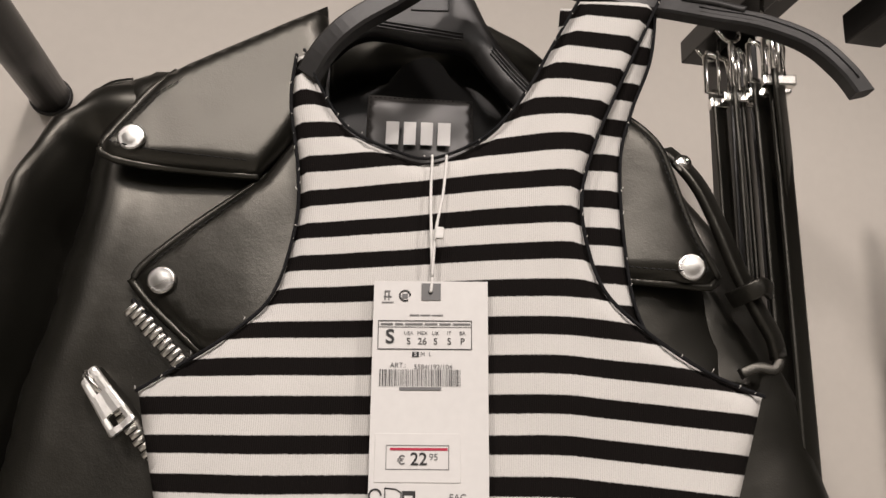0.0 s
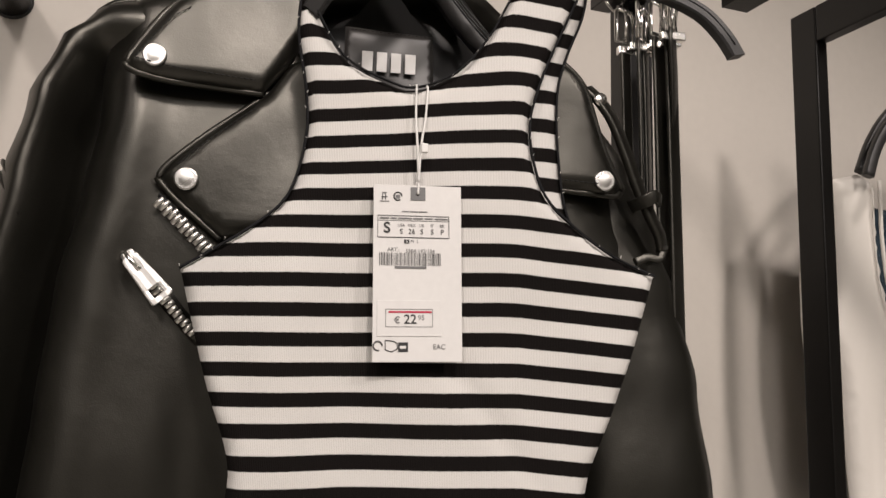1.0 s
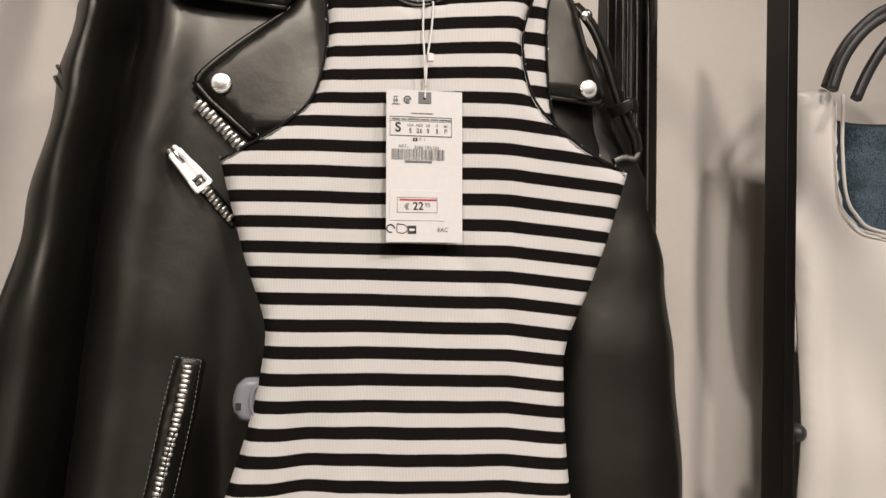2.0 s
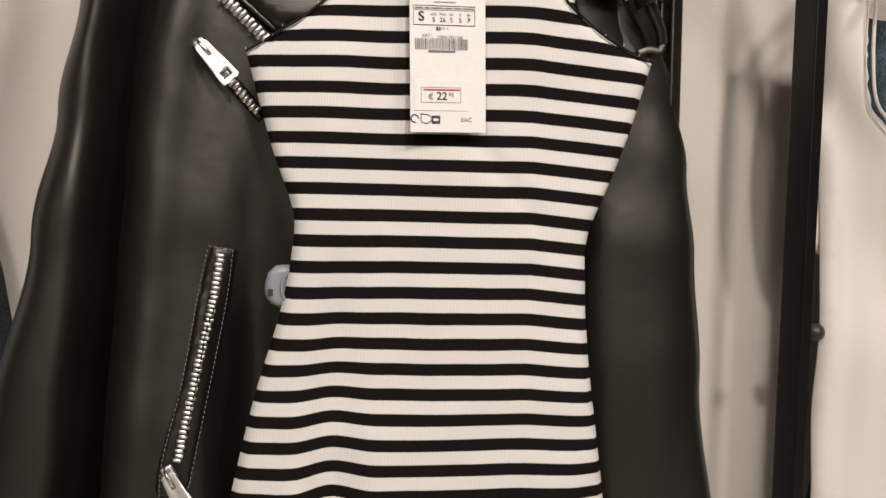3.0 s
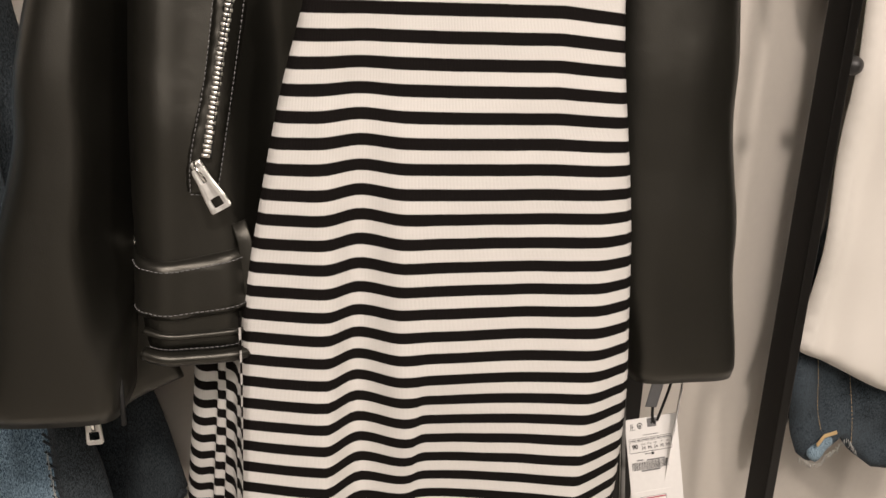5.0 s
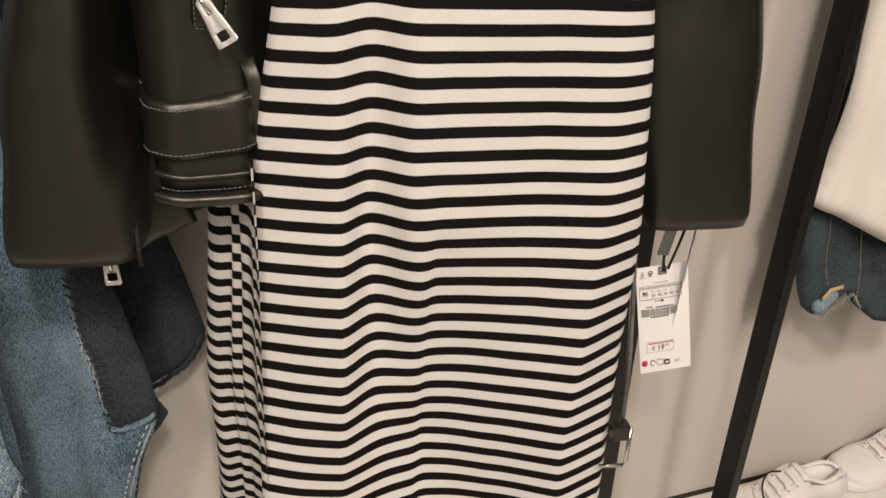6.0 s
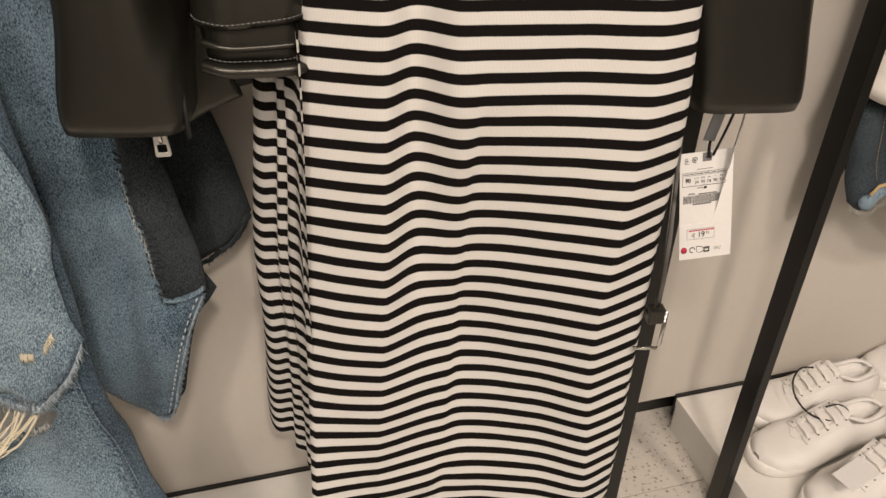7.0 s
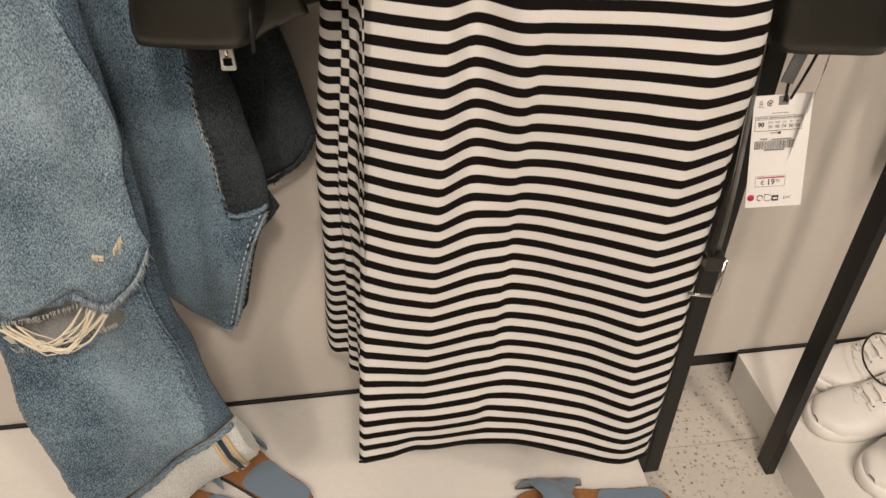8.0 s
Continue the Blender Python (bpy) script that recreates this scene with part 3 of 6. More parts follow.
    arm_l = [on_dress((p.x, p.y), 0.002) for p in spline([Vector(p).to_3d() for p in FRONT[0:8]], 0.004)]
    arm_r = [on_dress((p.x, p.y), 0.002) for p in spline([Vector(p).to_3d() for p in FRONT[17:25]], 0.004)]
    part("neck_binding", tube(neck, 0.0010, 6, flat=0.8), BINDING, t)
    part("armhole_binding", tube(arm_l, 0.0010, 6), BINDING, t)
    part("armhole_binding", tube(arm_r, 0.0010, 6), BINDING, t)
    back_arm = [Vector((p.x, dy(p.x, p.y) + 0.001, p.y)) for p in spline([Vector(p).to_3d() for p in BACK[1:8]], 0.004)]
    part("back_binding", tube(back_arm, 0.0010, 6), BINDING, t)
    hem = [on_dress((p.x, p.y), 0.002) for p in spline([Vector((a, b, 0)) for a, b in FRONT[35:40]], 0.004)]
    part("hem", tube(hem, 0.0016, 6), BINDING, t)
    bm = bmesh.new()
    rnd = random.Random(4)
    for edge in (neck, arm_l, arm_r, back_arm):
        for p in edge:
            if rnd.random() < 0.22:
                q = p + Vector((rnd.uniform(-0.0009, 0.0009), -0.0011, rnd.uniform(-0.0015, 0.0015)))
                tube([q, q + Vector((rnd.uniform(-0.001, 0.001), -0.0003, rnd.uniform(0.0004, 0.0018)))], 0.00025, 3, bm)
    tagged(part("loose_yarn_ends", bm, FLECK, t), kind="stuff")
    return t


striped_dress()

# ---------- the leather jacket ----------


# where the jacket's front curls back beside the sleeve, and where the sleeve falls away towards it
PANEL_EDGE = [(0.86, -0.271), (0.97, -0.266), (1.08, -0.261), (1.16, -0.256), (1.25, -0.248), (1.33, -0.242), (1.40, -0.231), (1.45, -0.226), (1.49, -0.230)]
SLEEVE_EDGE = [(0.86, -0.298), (0.94, -0.295), (1.06, -0.283), (1.16, -0.275), (1.25, -0.268), (1.33, -0.262), (1.40, -0.252), (1.50, -0.240)]


def sleeve_fall(x, z):
    e = lerp(SLEEVE_EDGE, z)[0]
    return 0.060 * smooth01(x, e - 0.016, e + 0.016) * smooth01(z, 0.85, 0.96) * (1 - smooth01(z, 1.48, 1.53))


def jacket_y(x, z):
    y = lerp([(0.85, 0.412), (1.0, 0.418), (1.2, 0.440), (1.4, 0.446), (1.6, 0.452)], z)[0]
    if x < 0:
        edge = lerp(PANEL_EDGE, z)[0]
        y += (0.055 * smooth01(edge - x, -0.007, 0.020) - 0.009 * bell(x - edge - 0.024, 0.017)) * (1 - smooth01(z, 1.48, 1.53)) + 0.010 * smooth01(-x, 0.19, 0.24) * smooth01(z, 1.3, 1.5)
        y += 0.010 * bell(x + 0.150 + (1.2 - z) * 0.09, 0.022) * bell(z - 1.18, 0.16)
        y += 0.030 * smooth01(-x, 0.20, 0.26) * smooth01(z, 1.42, 1.53)
    else:
        y += 0.05 * smooth01(x, 0.12, 0.2) * smooth01(z, 1.3, 1.5)
    if x < 0:
        y += 0.040 * smooth01(x, -0.196, -0.150) * (1 - smooth01(z, 1.05, 1.2))      # wraps round behind the dress
    return y + wob(x, z * 0.5, 11, 0.007) + wob(x, z * 0.6, 34, 0.0012)


def ring_sleeve(rows, n=40, seed=0.0, fall=None):
    """Rows of (z, outer x, inner x, front y, back y)."""
    rings = []
    zlo, zhi = rows[0][0], rows[-1][0]
    k = 64
    for i in range(k + 1):
        z = zlo + (zhi - zlo) * i / k
        xo, xi, yf, yb = lerp(rows, z)
        ring = []
        for j in range(n):
            a = 2 * math.pi * j / n
            c, s = math.cos(a), math.sin(a)
            pw = 0.36 + 0.49 * smooth01(z, 0.80, 1.08)
            px = (xo + xi) / 2 + (xi - xo) / 2 * math.copysign(abs(c) ** pw, c)
            py = (yf + yb) / 2 - (yb - yf) / 2 * math.copysign(abs(s) ** pw, s)
            w = 0.0018 * math.cos(3 * a + 5 * z + seed) * smooth01(z, 0.82, 1.0) * (1 - smooth01(z, 1.35, 1.5)) + 0.0017 * noise.noise(Vector((px * 14 + seed, py * 14, z * 5))) + 0.0015 * noise.noise(Vector((px * 40, py * 40 + seed, z * 12)))
            if fall and s > 0:
                py = min(py + fall(px, z), yb - 0.004)
            ring.append((px + w * c, py - w * abs(s), z))
        rings.append(ring)
    return rings


def piping(pts, off, r=0.0022, y=None, closed=False, sharp=()):
    return [Vector((p.x, (y or jacket_y)(p.x, p.y) + off, p.y)) for p in spline([Vector(p).to_3d() for p in pts], 0.004, closed, sharp)]


def snap(at, r=0.0078):
    return lathe([(r * 1.02, -0.001), (r * 1.02, 0.0009), (r * 0.97, 0.0015), (r * 0.88, 0.0017), (r * 0.80, 0.0016), (r * 0.50, 0.0020), (r * 0.2, 0.0022), (0.0002, 0.0022)], 28, "y", at)


def flap(outline, y, bulge, step=0.006, roll=0.010, sink=0.010, thick=0.004, sharp=()):
    line = spline([Vector(p).to_3d() for p in outline], 0.005, True, sharp)
    return panel([(p.x, p.y) for p in line], lambda x, z: y(x, z) + bulge(x, z), thick, step, roll, sink), line


def zip_teeth(a, b, count, w, y=None, bm=None):
    """Rows of small metal teeth between two (x, z) points, lying on the jacket."""
    bm = bm or bmesh.new()
    a, b = Vector(a), Vector(b)
    d = (b - a).normalized()
    s = Vector((-d.y, d.x))
    for i in range(count):
        c = a.lerp(b, (i + 0.5) / count) + s * (w * 0.12 * (1 if i % 2 else -1))
        h = (b - a).length / count * 0.40
        yy = y(c.x, c.y) if callable(y) else y
        vs = []
        for u, v, o in ((-w, -h, 0), (w, -h, 0), (w, h, 0), (-w, h, 0), (-w * 0.8, -h * 0.6, -0.0014), (w * 0.8, -h * 0.6, -0.0014), (w * 0.8, h * 0.6, -0.0014), (-w * 0.8, h * 0.6, -0.0014)):
            q = c + s * u + d * v
            vs.append(bm.verts.new((q.x, yy + o, q.y)))
        for f in ((4, 5, 6, 7), (0, 1, 5, 4), (1, 2, 6, 5), (2, 3, 7, 6), (3, 0, 4, 7)):
            bm.faces.new([vs[i] for i in f])
    bmesh.ops.recalc_face_normals(bm, faces=bm.faces)
    return bm


def plate_with_window(length, wide, narrow, hole, thick=0.0018):
    """A zip pull hanging down -z from the origin: tapered plate, slot at its top, square window at its wide end."""
    bm = bmesh.new()
    L = length
    hw = hole
    # rows down the plate: height, half width, half width of what is cut out of it
    rows = [(0.0, narrow * 0.80, 0.0), (-0.0012, narrow, 0.0), (-0.003, narrow * 1.01, 0.0), (-0.0032, narrow * 1.02, narrow * 0.30), (-0.012, narrow * 1.10, narrow * 0.30), (-0.0122, narrow * 1.11, 0.0),
            (-L + hw * 2.75, wide * 0.93, 0.0), (-L + hw * 2.65, wide * 0.94, hw), (-L + hw * 0.95, wide * 0.99, hw), (-L + hw * 0.85, wide, 0.0), (-L + 0.0012, wide, 0.0), (-L, wide * 0.86, 0.0)]
    for sd in (-1, 1):
        prev = None
        for z, w, c in rows:
            ring = []
            for u, lift in ((0.0, 0.0), (0.5, 0.0002), (0.86, 0.0001), (1.0, -0.0004)):
                x = sd * (c + (w - c) * u)
                ring.append((bm.verts.new((x, -thick / 2 - lift, z)), bm.verts.new((x, thick / 2, z))))
            if prev:
                for a, b, c2, d in zip(prev, prev[1:], ring, ring[1:]):
                    bm.faces.new((a[0], b[0], d[0], c2[0]))
                    bm.faces.new((a[1], b[1], d[1], c2[1]))
                bm.faces.new((prev[-1][0], prev[-1][1], ring[-1][1], ring[-1][0]))
                bm.faces.new((prev[0][0], prev[0][1], ring[0][1], ring[0][0]))
            prev = ring
    bmesh.ops.remove_doubles(bm, verts=bm.verts, dist=0.00002)
    bmesh.ops.recalc_face_normals(bm, faces=bm.faces)
    return bm


def slider(at, turn, parent, length=0.036, wide=0.0085, narrow=0.0055, hole=0.0040):
    """Zip slider with its hanging pull."""
    s = part("zip_slider", box(-0.0046, -0.003, -0.006, 0.0046, 0.002, 0.007, 0.0018), PULL, parent, "polished metal zip slider", smooth=False)
    s.matrix_world = Matrix.Translation(at) @ Matrix.Rotation(turn, 4, "Y")
    part("bridge", bar([(0, -0.0030, 0.0062), (0, -0.0072, 0.0045), (0, -0.0090, 0.0005), (0, -0.0088, -0.0060), (0, -0.0066, -0.0098), (0, -0.0040, -0.0088)], 0.0022, 0.0022, (1, 0, 0)), CHROME, s)
    p = part("pull", plate_with_window(length, wide, narrow, hole), PULL, s, "polished metal zip pull with a square window", smooth=False)
    p.matrix_local = Matrix.Translation((0, -0.0062, 0.002)) @ Matrix.Rotation(radians(-8), 4, "X")
    return s


def leather_jacket():
    t = thing("biker_jacket", "black leather biker jacket with nickel snaps and zips on a hanger", "jacket")
    left = [(-0.085, 1.580), (-0.15, 1.558), (-0.212, 1.548), (-0.247, 1.528), (-0.268, 1.45), (-0.268, 1.30), (-0.276, 1.10), (-0.278, 0.96), (-0.262, 0.868), (-0.19, 0.862), (-0.165, 0.862), (-0.105, 1.1), (-0.065, 1.40), (-0.083, 1.50)]
    bm, line = flap(left, jacket_y, lambda x, z: 0.0, 0.008, 0.02, 0.016, 0.004, (0, 8, 10, 11))
    part("front_panel", bm, LEATHER, t)
    right = [(0.06, 1.545), (0.098, 1.522), (0.124, 1.503), (0.150, 1.465), (0.172, 1.42), (0.182, 1.385), (0.150, 1.32), (0.10, 1.20), (0.09, 0.862), (0.03, 0.862), (0.03, 1.2), (0.06, 1.45)]
    bm, line = flap(right, jacket_y, lambda x, z: 0.004, 0.010, 0.02, 0.016, 0.004, (0, 8, 9))
    part("front_panel", bm, LEATHER, t)
    back = [(-0.08, 1.592), (-0.16, 1.54), (-0.24, 1.47), (-0.262, 1.30), (-0.27, 1.0), (-0.29, 0.80), (-0.243, 0.818), (-0.10, 0.86), (0.18, 0.86), (0.18, 1.30), (0.14, 1.47), (0.06, 1.548), (0.03, 1.588), (-0.03, 1.602)]
    yb = lambda x, z: 0.492 + 0.012 * smooth01(z, 1.45, 1.58) - 0.05 * smooth01(abs(x + 0.03), 0.03, 0.16) * smooth01(z, 1.48, 1.60) + wob(x, z, 12, 0.006)
    bm, line = flap(back, yb, lambda x, z: 0.0, 0.010, 0.02, 0.01, 0.004, (5,))
    part("back_panel", bm, LINING, t, "black lined inside of the jacket back")
    bm, line = flap([(-0.305, 0.91), (-0.300, 0.790), (-0.289, 0.799), (-0.247, 0.818), (-0.2545, 0.840), (-0.262, 0.91)], lambda x, z: 0.470, lambda x, z: 0.0, 0.005, 0.003, 0.002, 0.004, (0, 1, 3, 4, 5))
    part("rear_hem", bm, LEATHER, t)
    # neck label sewn to the lining
    bm, line = flap([(-0.0575, 1.545), (0.012, 1.543), (0.014, 1.480), (-0.0575, 1.480)], lambda x, z: 0.478 + wob(x, z, 40, 0.003), lambda x, z: 0.0, 0.005, 0.003, 0.001, 0.0012, (0, 1, 2, 3))
    lab = part("neck_label", bm, SATIN, t, "black satin neck label")
    part("label_stitching", stitches([(-0.0555, 0.4765, 1.50), (-0.0555, 0.4765, 1.5425), (0.0105, 0.4765, 1.541), (0.0115, 0.4765, 1.50)], 0.002, 0.0012, 0.0003), THREAD, lab)
    # a plain block in place of the maker's mark
    for k, (x0, x1, lean) in enumerate(((-0.0440, -0.0355, 0.04), (-0.0325, -0.0245, 0.04), (-0.0215, -0.0135, 0.04), (-0.0105, -0.0020, 0.04))):
        bm = box(x0, 0.4735, 1.5085, x1, 0.4745, 1.5245, 0.0003)
        for v in bm.verts:
            u = (v.co.z - 1.5085) / 0.016
            v.co.x = (x0 + x1) / 2 + (v.co.x - (x0 + x1) / 2) * (1 - abs(lean) * (u if lean < 0 else 0.5 * (1 - u)))
        part("label_mark", bm, CARD, lab, "pale plain shape on the label", smooth=False)
    # sleeves
    rows = [(0.813, -0.391, -0.288, 0.402, 0.515), (0.819, -0.392, -0.286, 0.400, 0.518), (0.92, -0.378, -0.276, 0.404, 0.525), (1.06, -0.352, -0.272, 0.412, 0.53), (1.20, -0.327, -0.252, 0.424, 0.535), (1.30, -0.310, -0.222, 0.433, 0.54),
            (1.40, -0.292, -0.190, 0.430, 0.54), (1.46, -0.278, -0.180, 0.428, 0.535), (1.505, -0.262, -0.175, 0.436, 0.525), (1.530, -0.245, -0.180, 0.452, 0.515), (1.546, -0.222, -0.190, 0.470, 0.505)]
    sl = part("sleeve", loft(ring_sleeve(rows, 64, fall=sleeve_fall)), LEATHER, t)
    rows_r = [(0.812, 0.165, 0.268, 0.425, 0.525), (0.817, 0.163, 0.270, 0.423, 0.527), (0.935, 0.140, 0.262, 0.430, 0.53), (1.08, 0.130, 0.248, 0.438, 0.53), (1.19, 0.125, 0.241, 0.445, 0.53), (1.27, 0.12, 0.231, 0.452, 0.53), (1.34, 0.13, 0.215, 0.458, 0.525), (1.39, 0.13, 0.200, 0.462, 0.515), (1.44, 0.13, 0.178, 0.468, 0.51), (1.50, 0.12, 0.145, 0.478, 0.505)]
    sr = part("sleeve", loft(ring_sleeve(rows_r, seed=5.0)), LEATHER, t)
    # raised drop-shoulder seam on the sleeve

    def on_sleeve(z, deg, grow):
        xo, xi, yf, yb = lerp(rows, z)
        c, q = math.cos(radians(deg)), math.sin(radians(deg))
        return Vector(((xo + xi) / 2 + (xi - xo) / 2 * math.copysign(abs(c) ** 0.85, c) * (1 + grow), (yf + yb) / 2 - (yb - yf) / 2 * abs(q) ** 0.85 * (1 + grow) + sleeve_fall((xo + xi) / 2 + (xi - xo) / 2 * math.copysign(abs(c) ** 0.85, c), z), z))
    seam = [on_sleeve(1.410 - 0.034 * u * u, 174 - 62 * u, 0.002) for u in (i / 8 for i in range(9))]
    part("shoulder_seam", tube(spline(seam[1:], 0.004), 0.0019, 8, taper=lambda u: 1 - 0.4 * u), LEATHER, sl)
    part("shoulder_seam", tube(spline([v + Vector((0.001, 0, 0.009)) for v in seam[2:]], 0.004), 0.0014, 8, taper=lambda u: 1 - 0.8 * u), LEATHER, sl)
    # collar and lapels
    cy = lambda x, z: jacket_y(x, z) - 0.016 - 0.006 * smooth01(-x, 0.10, 0.20)
    col = [(-0.083, 1.589), (-0.110, 1.574), (-0.145, 1.554), (-0.171, 1.538), (-0.185, 1.523), (-0.196, 1.502), (-0.205, 1.481), (-0.196, 1.475), (-0.153, 1.473), (-0.114, 1.471), (-0.095, 1.499), (-0.080, 1.54)]
    bm, line = flap(col, cy, lambda x, z: -0.004 * bell(x + 0.15, 0.05), 0.006, 0.008, 0.007, 0.006, (0, 6, 9))
    collar = part("collar", bm, LEATHER, t)
    inner = [(-0.166, 1.5265), (-0.178, 1.5165), (-0.189, 1.499), (-0.197, 1.4825), (-0.153, 1.4795), (-0.118, 1.4775)]
    part("topstitching", stitches(piping(inner, -0.0045, y=cy, sharp=(3,))), THREAD, collar)
    part("rolled_edge", tube([Vector((p.x, cy(p.x, p.y) + 0.006, p.y)) for p in spline([Vector(p).to_3d() for p in col[3:10]], 0.004, sharp=(3,))], 0.0026, 8), LEATHER, collar)
    ly = lambda x, z: jacket_y(x, z) - 0.011
    lap = [(-0.078, 1.502), (-0.095, 1.497), (-0.110, 1.474), (-0.118, 1.466), (-0.148, 1.442), (-0.174, 1.417), (-0.181, 1.406), (-0.168, 1.392), (-0.137, 1.366), (-0.10, 1.372), (-0.06, 1.39)]
    bm, line = flap(lap, ly, lambda x, z: -0.005 * bell(x + 0.12, 0.04), 0.006, 0.008, 0.007, 0.006, (0, 6, 8))
    lapel = part("lapel", bm, LEATHER, t)
    inner = [(-0.118, 1.459), (-0.146, 1.4355), (-0.168, 1.414)]
    part("topstitching", stitches(piping(inner, -0.0045, y=ly)), THREAD, lapel)
    part("rolled_edge", tube(piping(lap[2:9], 0.005, y=ly, sharp=(4,)), 0.0026, 8), LEATHER, lapel)
    rl = [(0.070, 1.535), (0.098, 1.522), (0.112, 1.513), (0.124, 1.500), (0.131, 1.483), (0.143, 1.449), (0.158, 1.422), (0.152, 1.4155), (0.124, 1.4155), (0.095, 1.417), (0.06, 1.43)]
    ry = lambda x, z: jacket_y(x, z) - 0.012 - 0.03 * smooth01(x, 0.12, 0.2) * smooth01(z, 1.3, 1.5)
    bm, line = flap(rl, ry, lambda x, z: -0.003 * bell(x - 0.12, 0.03), 0.006, 0.008, 0.007, 0.006, (0, 6))
    rlap = part("lapel", bm, LEATHER, t)
    inner = [(0.112, 1.505), (0.121, 1.494), (0.127, 1.478), (0.138, 1.449), (0.149, 1.4225), (0.124, 1.4215), (0.098, 1.423)]
    part("topstitching", stitches(piping(inner, -0.0045, y=ry, sharp=(4,))), THREAD, rlap)
    part("rolled_edge", tube(piping(rl[1:10], 0.005, y=ry, sharp=(5,)), 0.0024, 8), LEATHER, rlap)
    for (x, z), fy, owner in (((-0.186, 1.487), cy, collar), ((-0.161, 1.405), ly, lapel), ((0.138, 1.424), ry, rlap)):
        part("snap_button", snap((x, fy(x, z) - 0.004, z)), SNAP, owner, "domed nickel snap button")
    # back of the collar standing round the neck, far side
    cb = [(-0.085, 0.490, 1.588), (-0.060, 0.502, 1.602), (-0.020, 0.512, 1.613), (0.013, 0.495, 1.609), (0.032, 0.484, 1.595), (0.048, 0.470, 1.577), (0.062, 0.456, 1.555), (0.078, 0.448, 1.533)]
    rings = []
    for p in spline([Vector(p) for p in cb], 0.005):
        x, y, z = p
        k = 0.004 * noise.noise(Vector((x * 40, 0, 1)))
        rings.append([(x, y - 0.002, z - 0.040), (x, y - 0.008 + k, z - 0.016), (x, y - 0.007 + k, z - 0.004), (x, y - 0.002, z), (x, y + 0.005, z - 0.004), (x + 0.004, y + 0.010, z - 0.03)])
    bm = loft(rings, caps=True)
    bmesh.ops.recalc_face_normals(bm, faces=bm.faces)
    part("collar_stand", bm, LEATHER, t)
    # shoulder tab with its loop and hidden snap
    tab = [(0.130, 0.452, 1.502), (0.140, 0.448, 1.490), (0.150, 0.446, 1.474), (0.160, 0.446, 1.450), (0.170, 0.447, 1.424), (0.180, 0.448, 1.403), (0.189, 0.450, 1.387), (0.1915, 0.452, 1.376)]
    ep = part("shoulder_tab", bar(spline(tab, 0.004), 0.013, 0.006, (0.6, -0.8, 0.25)), LEATHER, t)
    part("tab_loop", bar(spline([(0.164, 0.446, 1.408), (0.171, 0.438, 1.411), (0.179, 0.437, 1.415), (0.186, 0.443, 1.413)], 0.002), 0.010, 0.004, (0.4, -0.9, 0.1)), LEATHER, ep)
    part("tab_end", bar(spline([(0.1915, 0.450, 1.376), (0.187, 0.448, 1.369), (0.178, 0.448, 1.370), (0.168, 0.449, 1.366)], 0.002), 0.006, 0.004, (0.0, -1, 0.2)), LEATHER, ep)
    part("snap_button", lathe([(0.0055, 0.0), (0.0052, 0.0010), (0.003, 0.0016), (0.0003, 0.0018)], 20, "y", (0.1385, 0.4440, 1.4905)), CHROME, ep, "domed nickel snap button")
    # left shoulder tab seen edge-on
    lt = [(-0.214, 0.478, 1.5435), (-0.228, 0.478, 1.5405), (-0.240, 0.480, 1.5325)]
    part("shoulder_tab", bar(spline(lt, 0.004), 0.005, 0.018, (0.3, -0.9, 0.3)), LEATHER, t)
    # main zip tape and teeth below the lapel
    zt = part("front_zip", tube(piping([(-0.179, 1.3945), (-0.161, 1.3765), (-0.142, 1.3585), (-0.12, 1.338)], -0.0055), 0.0038, 8, flat=0.4), THREAD, t)
    part("teeth", zip_teeth((-0.1795, 1.391), (-0.132, 1.346), 16, 0.0043, lambda x, z: jacket_y(x, z) - 0.0082), BRIGHT, zt, "silver metal zip teeth")
    # chest pocket with its welt and zip
    pk, line = flap([(-0.201, 1.349), (-0.193, 1.357), (-0.170, 1.333), (-0.143, 1.300), (-0.150, 1.294)], jacket_y, lambda x, z: -0.004, 0.004, 0.004, 0.004, 0.003, (0, 1, 3, 4))
    pocket = part("chest_pocket", pk, LEATHER, t)
    part("slit", tube(piping([(-0.194, 1.351), (-0.172, 1.327), (-0.15, 1.301)], -0.005), 0.0026, 8, flat=0.4), THREAD, pocket)
    part("teeth", zip_teeth((-0.192, 1.349), (-0.150, 1.301), 16, 0.0034, lambda x, z: jacket_y(x, z) - 0.0072), BRIGHT, pocket, "silver metal zip teeth")
    slider((-0.192, jacket_y(-0.19, 1.347) - 0.0080, 1.349), radians(-42), pocket, 0.037, 0.0080, 0.0058, 0.0040)
    # long side pocket with its zip
    out = [(-0.1855, 1.197), (-0.164, 1.194), (-0.169, 1.158), (-0.178, 1.11), (-0.198, 1.010), (-0.205, 0.998), (-0.2235, 1.000), (-0.221, 1.03), (-0.206, 1.09), (-0.194, 1.158)]
    pk, line = flap(out, jacket_y, lambda x, z: -0.0025, 0.005, 0.004, 0.003, 0.003, (0, 1, 5, 6))
    side = part("side_pocket", pk, LEATHER, t)
    part("topstitching", stitches([Vector((p.x, jacket_y(p.x, p.y) - 0.0042, p.y)) for p in spline([Vector(((q[0] + 0.1945) * 0.86 - 0.1945, (q[1] - 1.1) * 0.985 + 1.1, 0)) for q in out], 0.004, True, (0, 1, 5, 6))], 0.0026, 0.0013, 0.0004), GREY_INK, side)
    zl = [(-0.177, 1.190), (-0.183, 1.150), (-0.192, 1.105), (-0.206, 1.030)]
    part("slit", tube(piping(zl, -0.0035), 0.0060, 8, flat=0.30), THREAD, side)
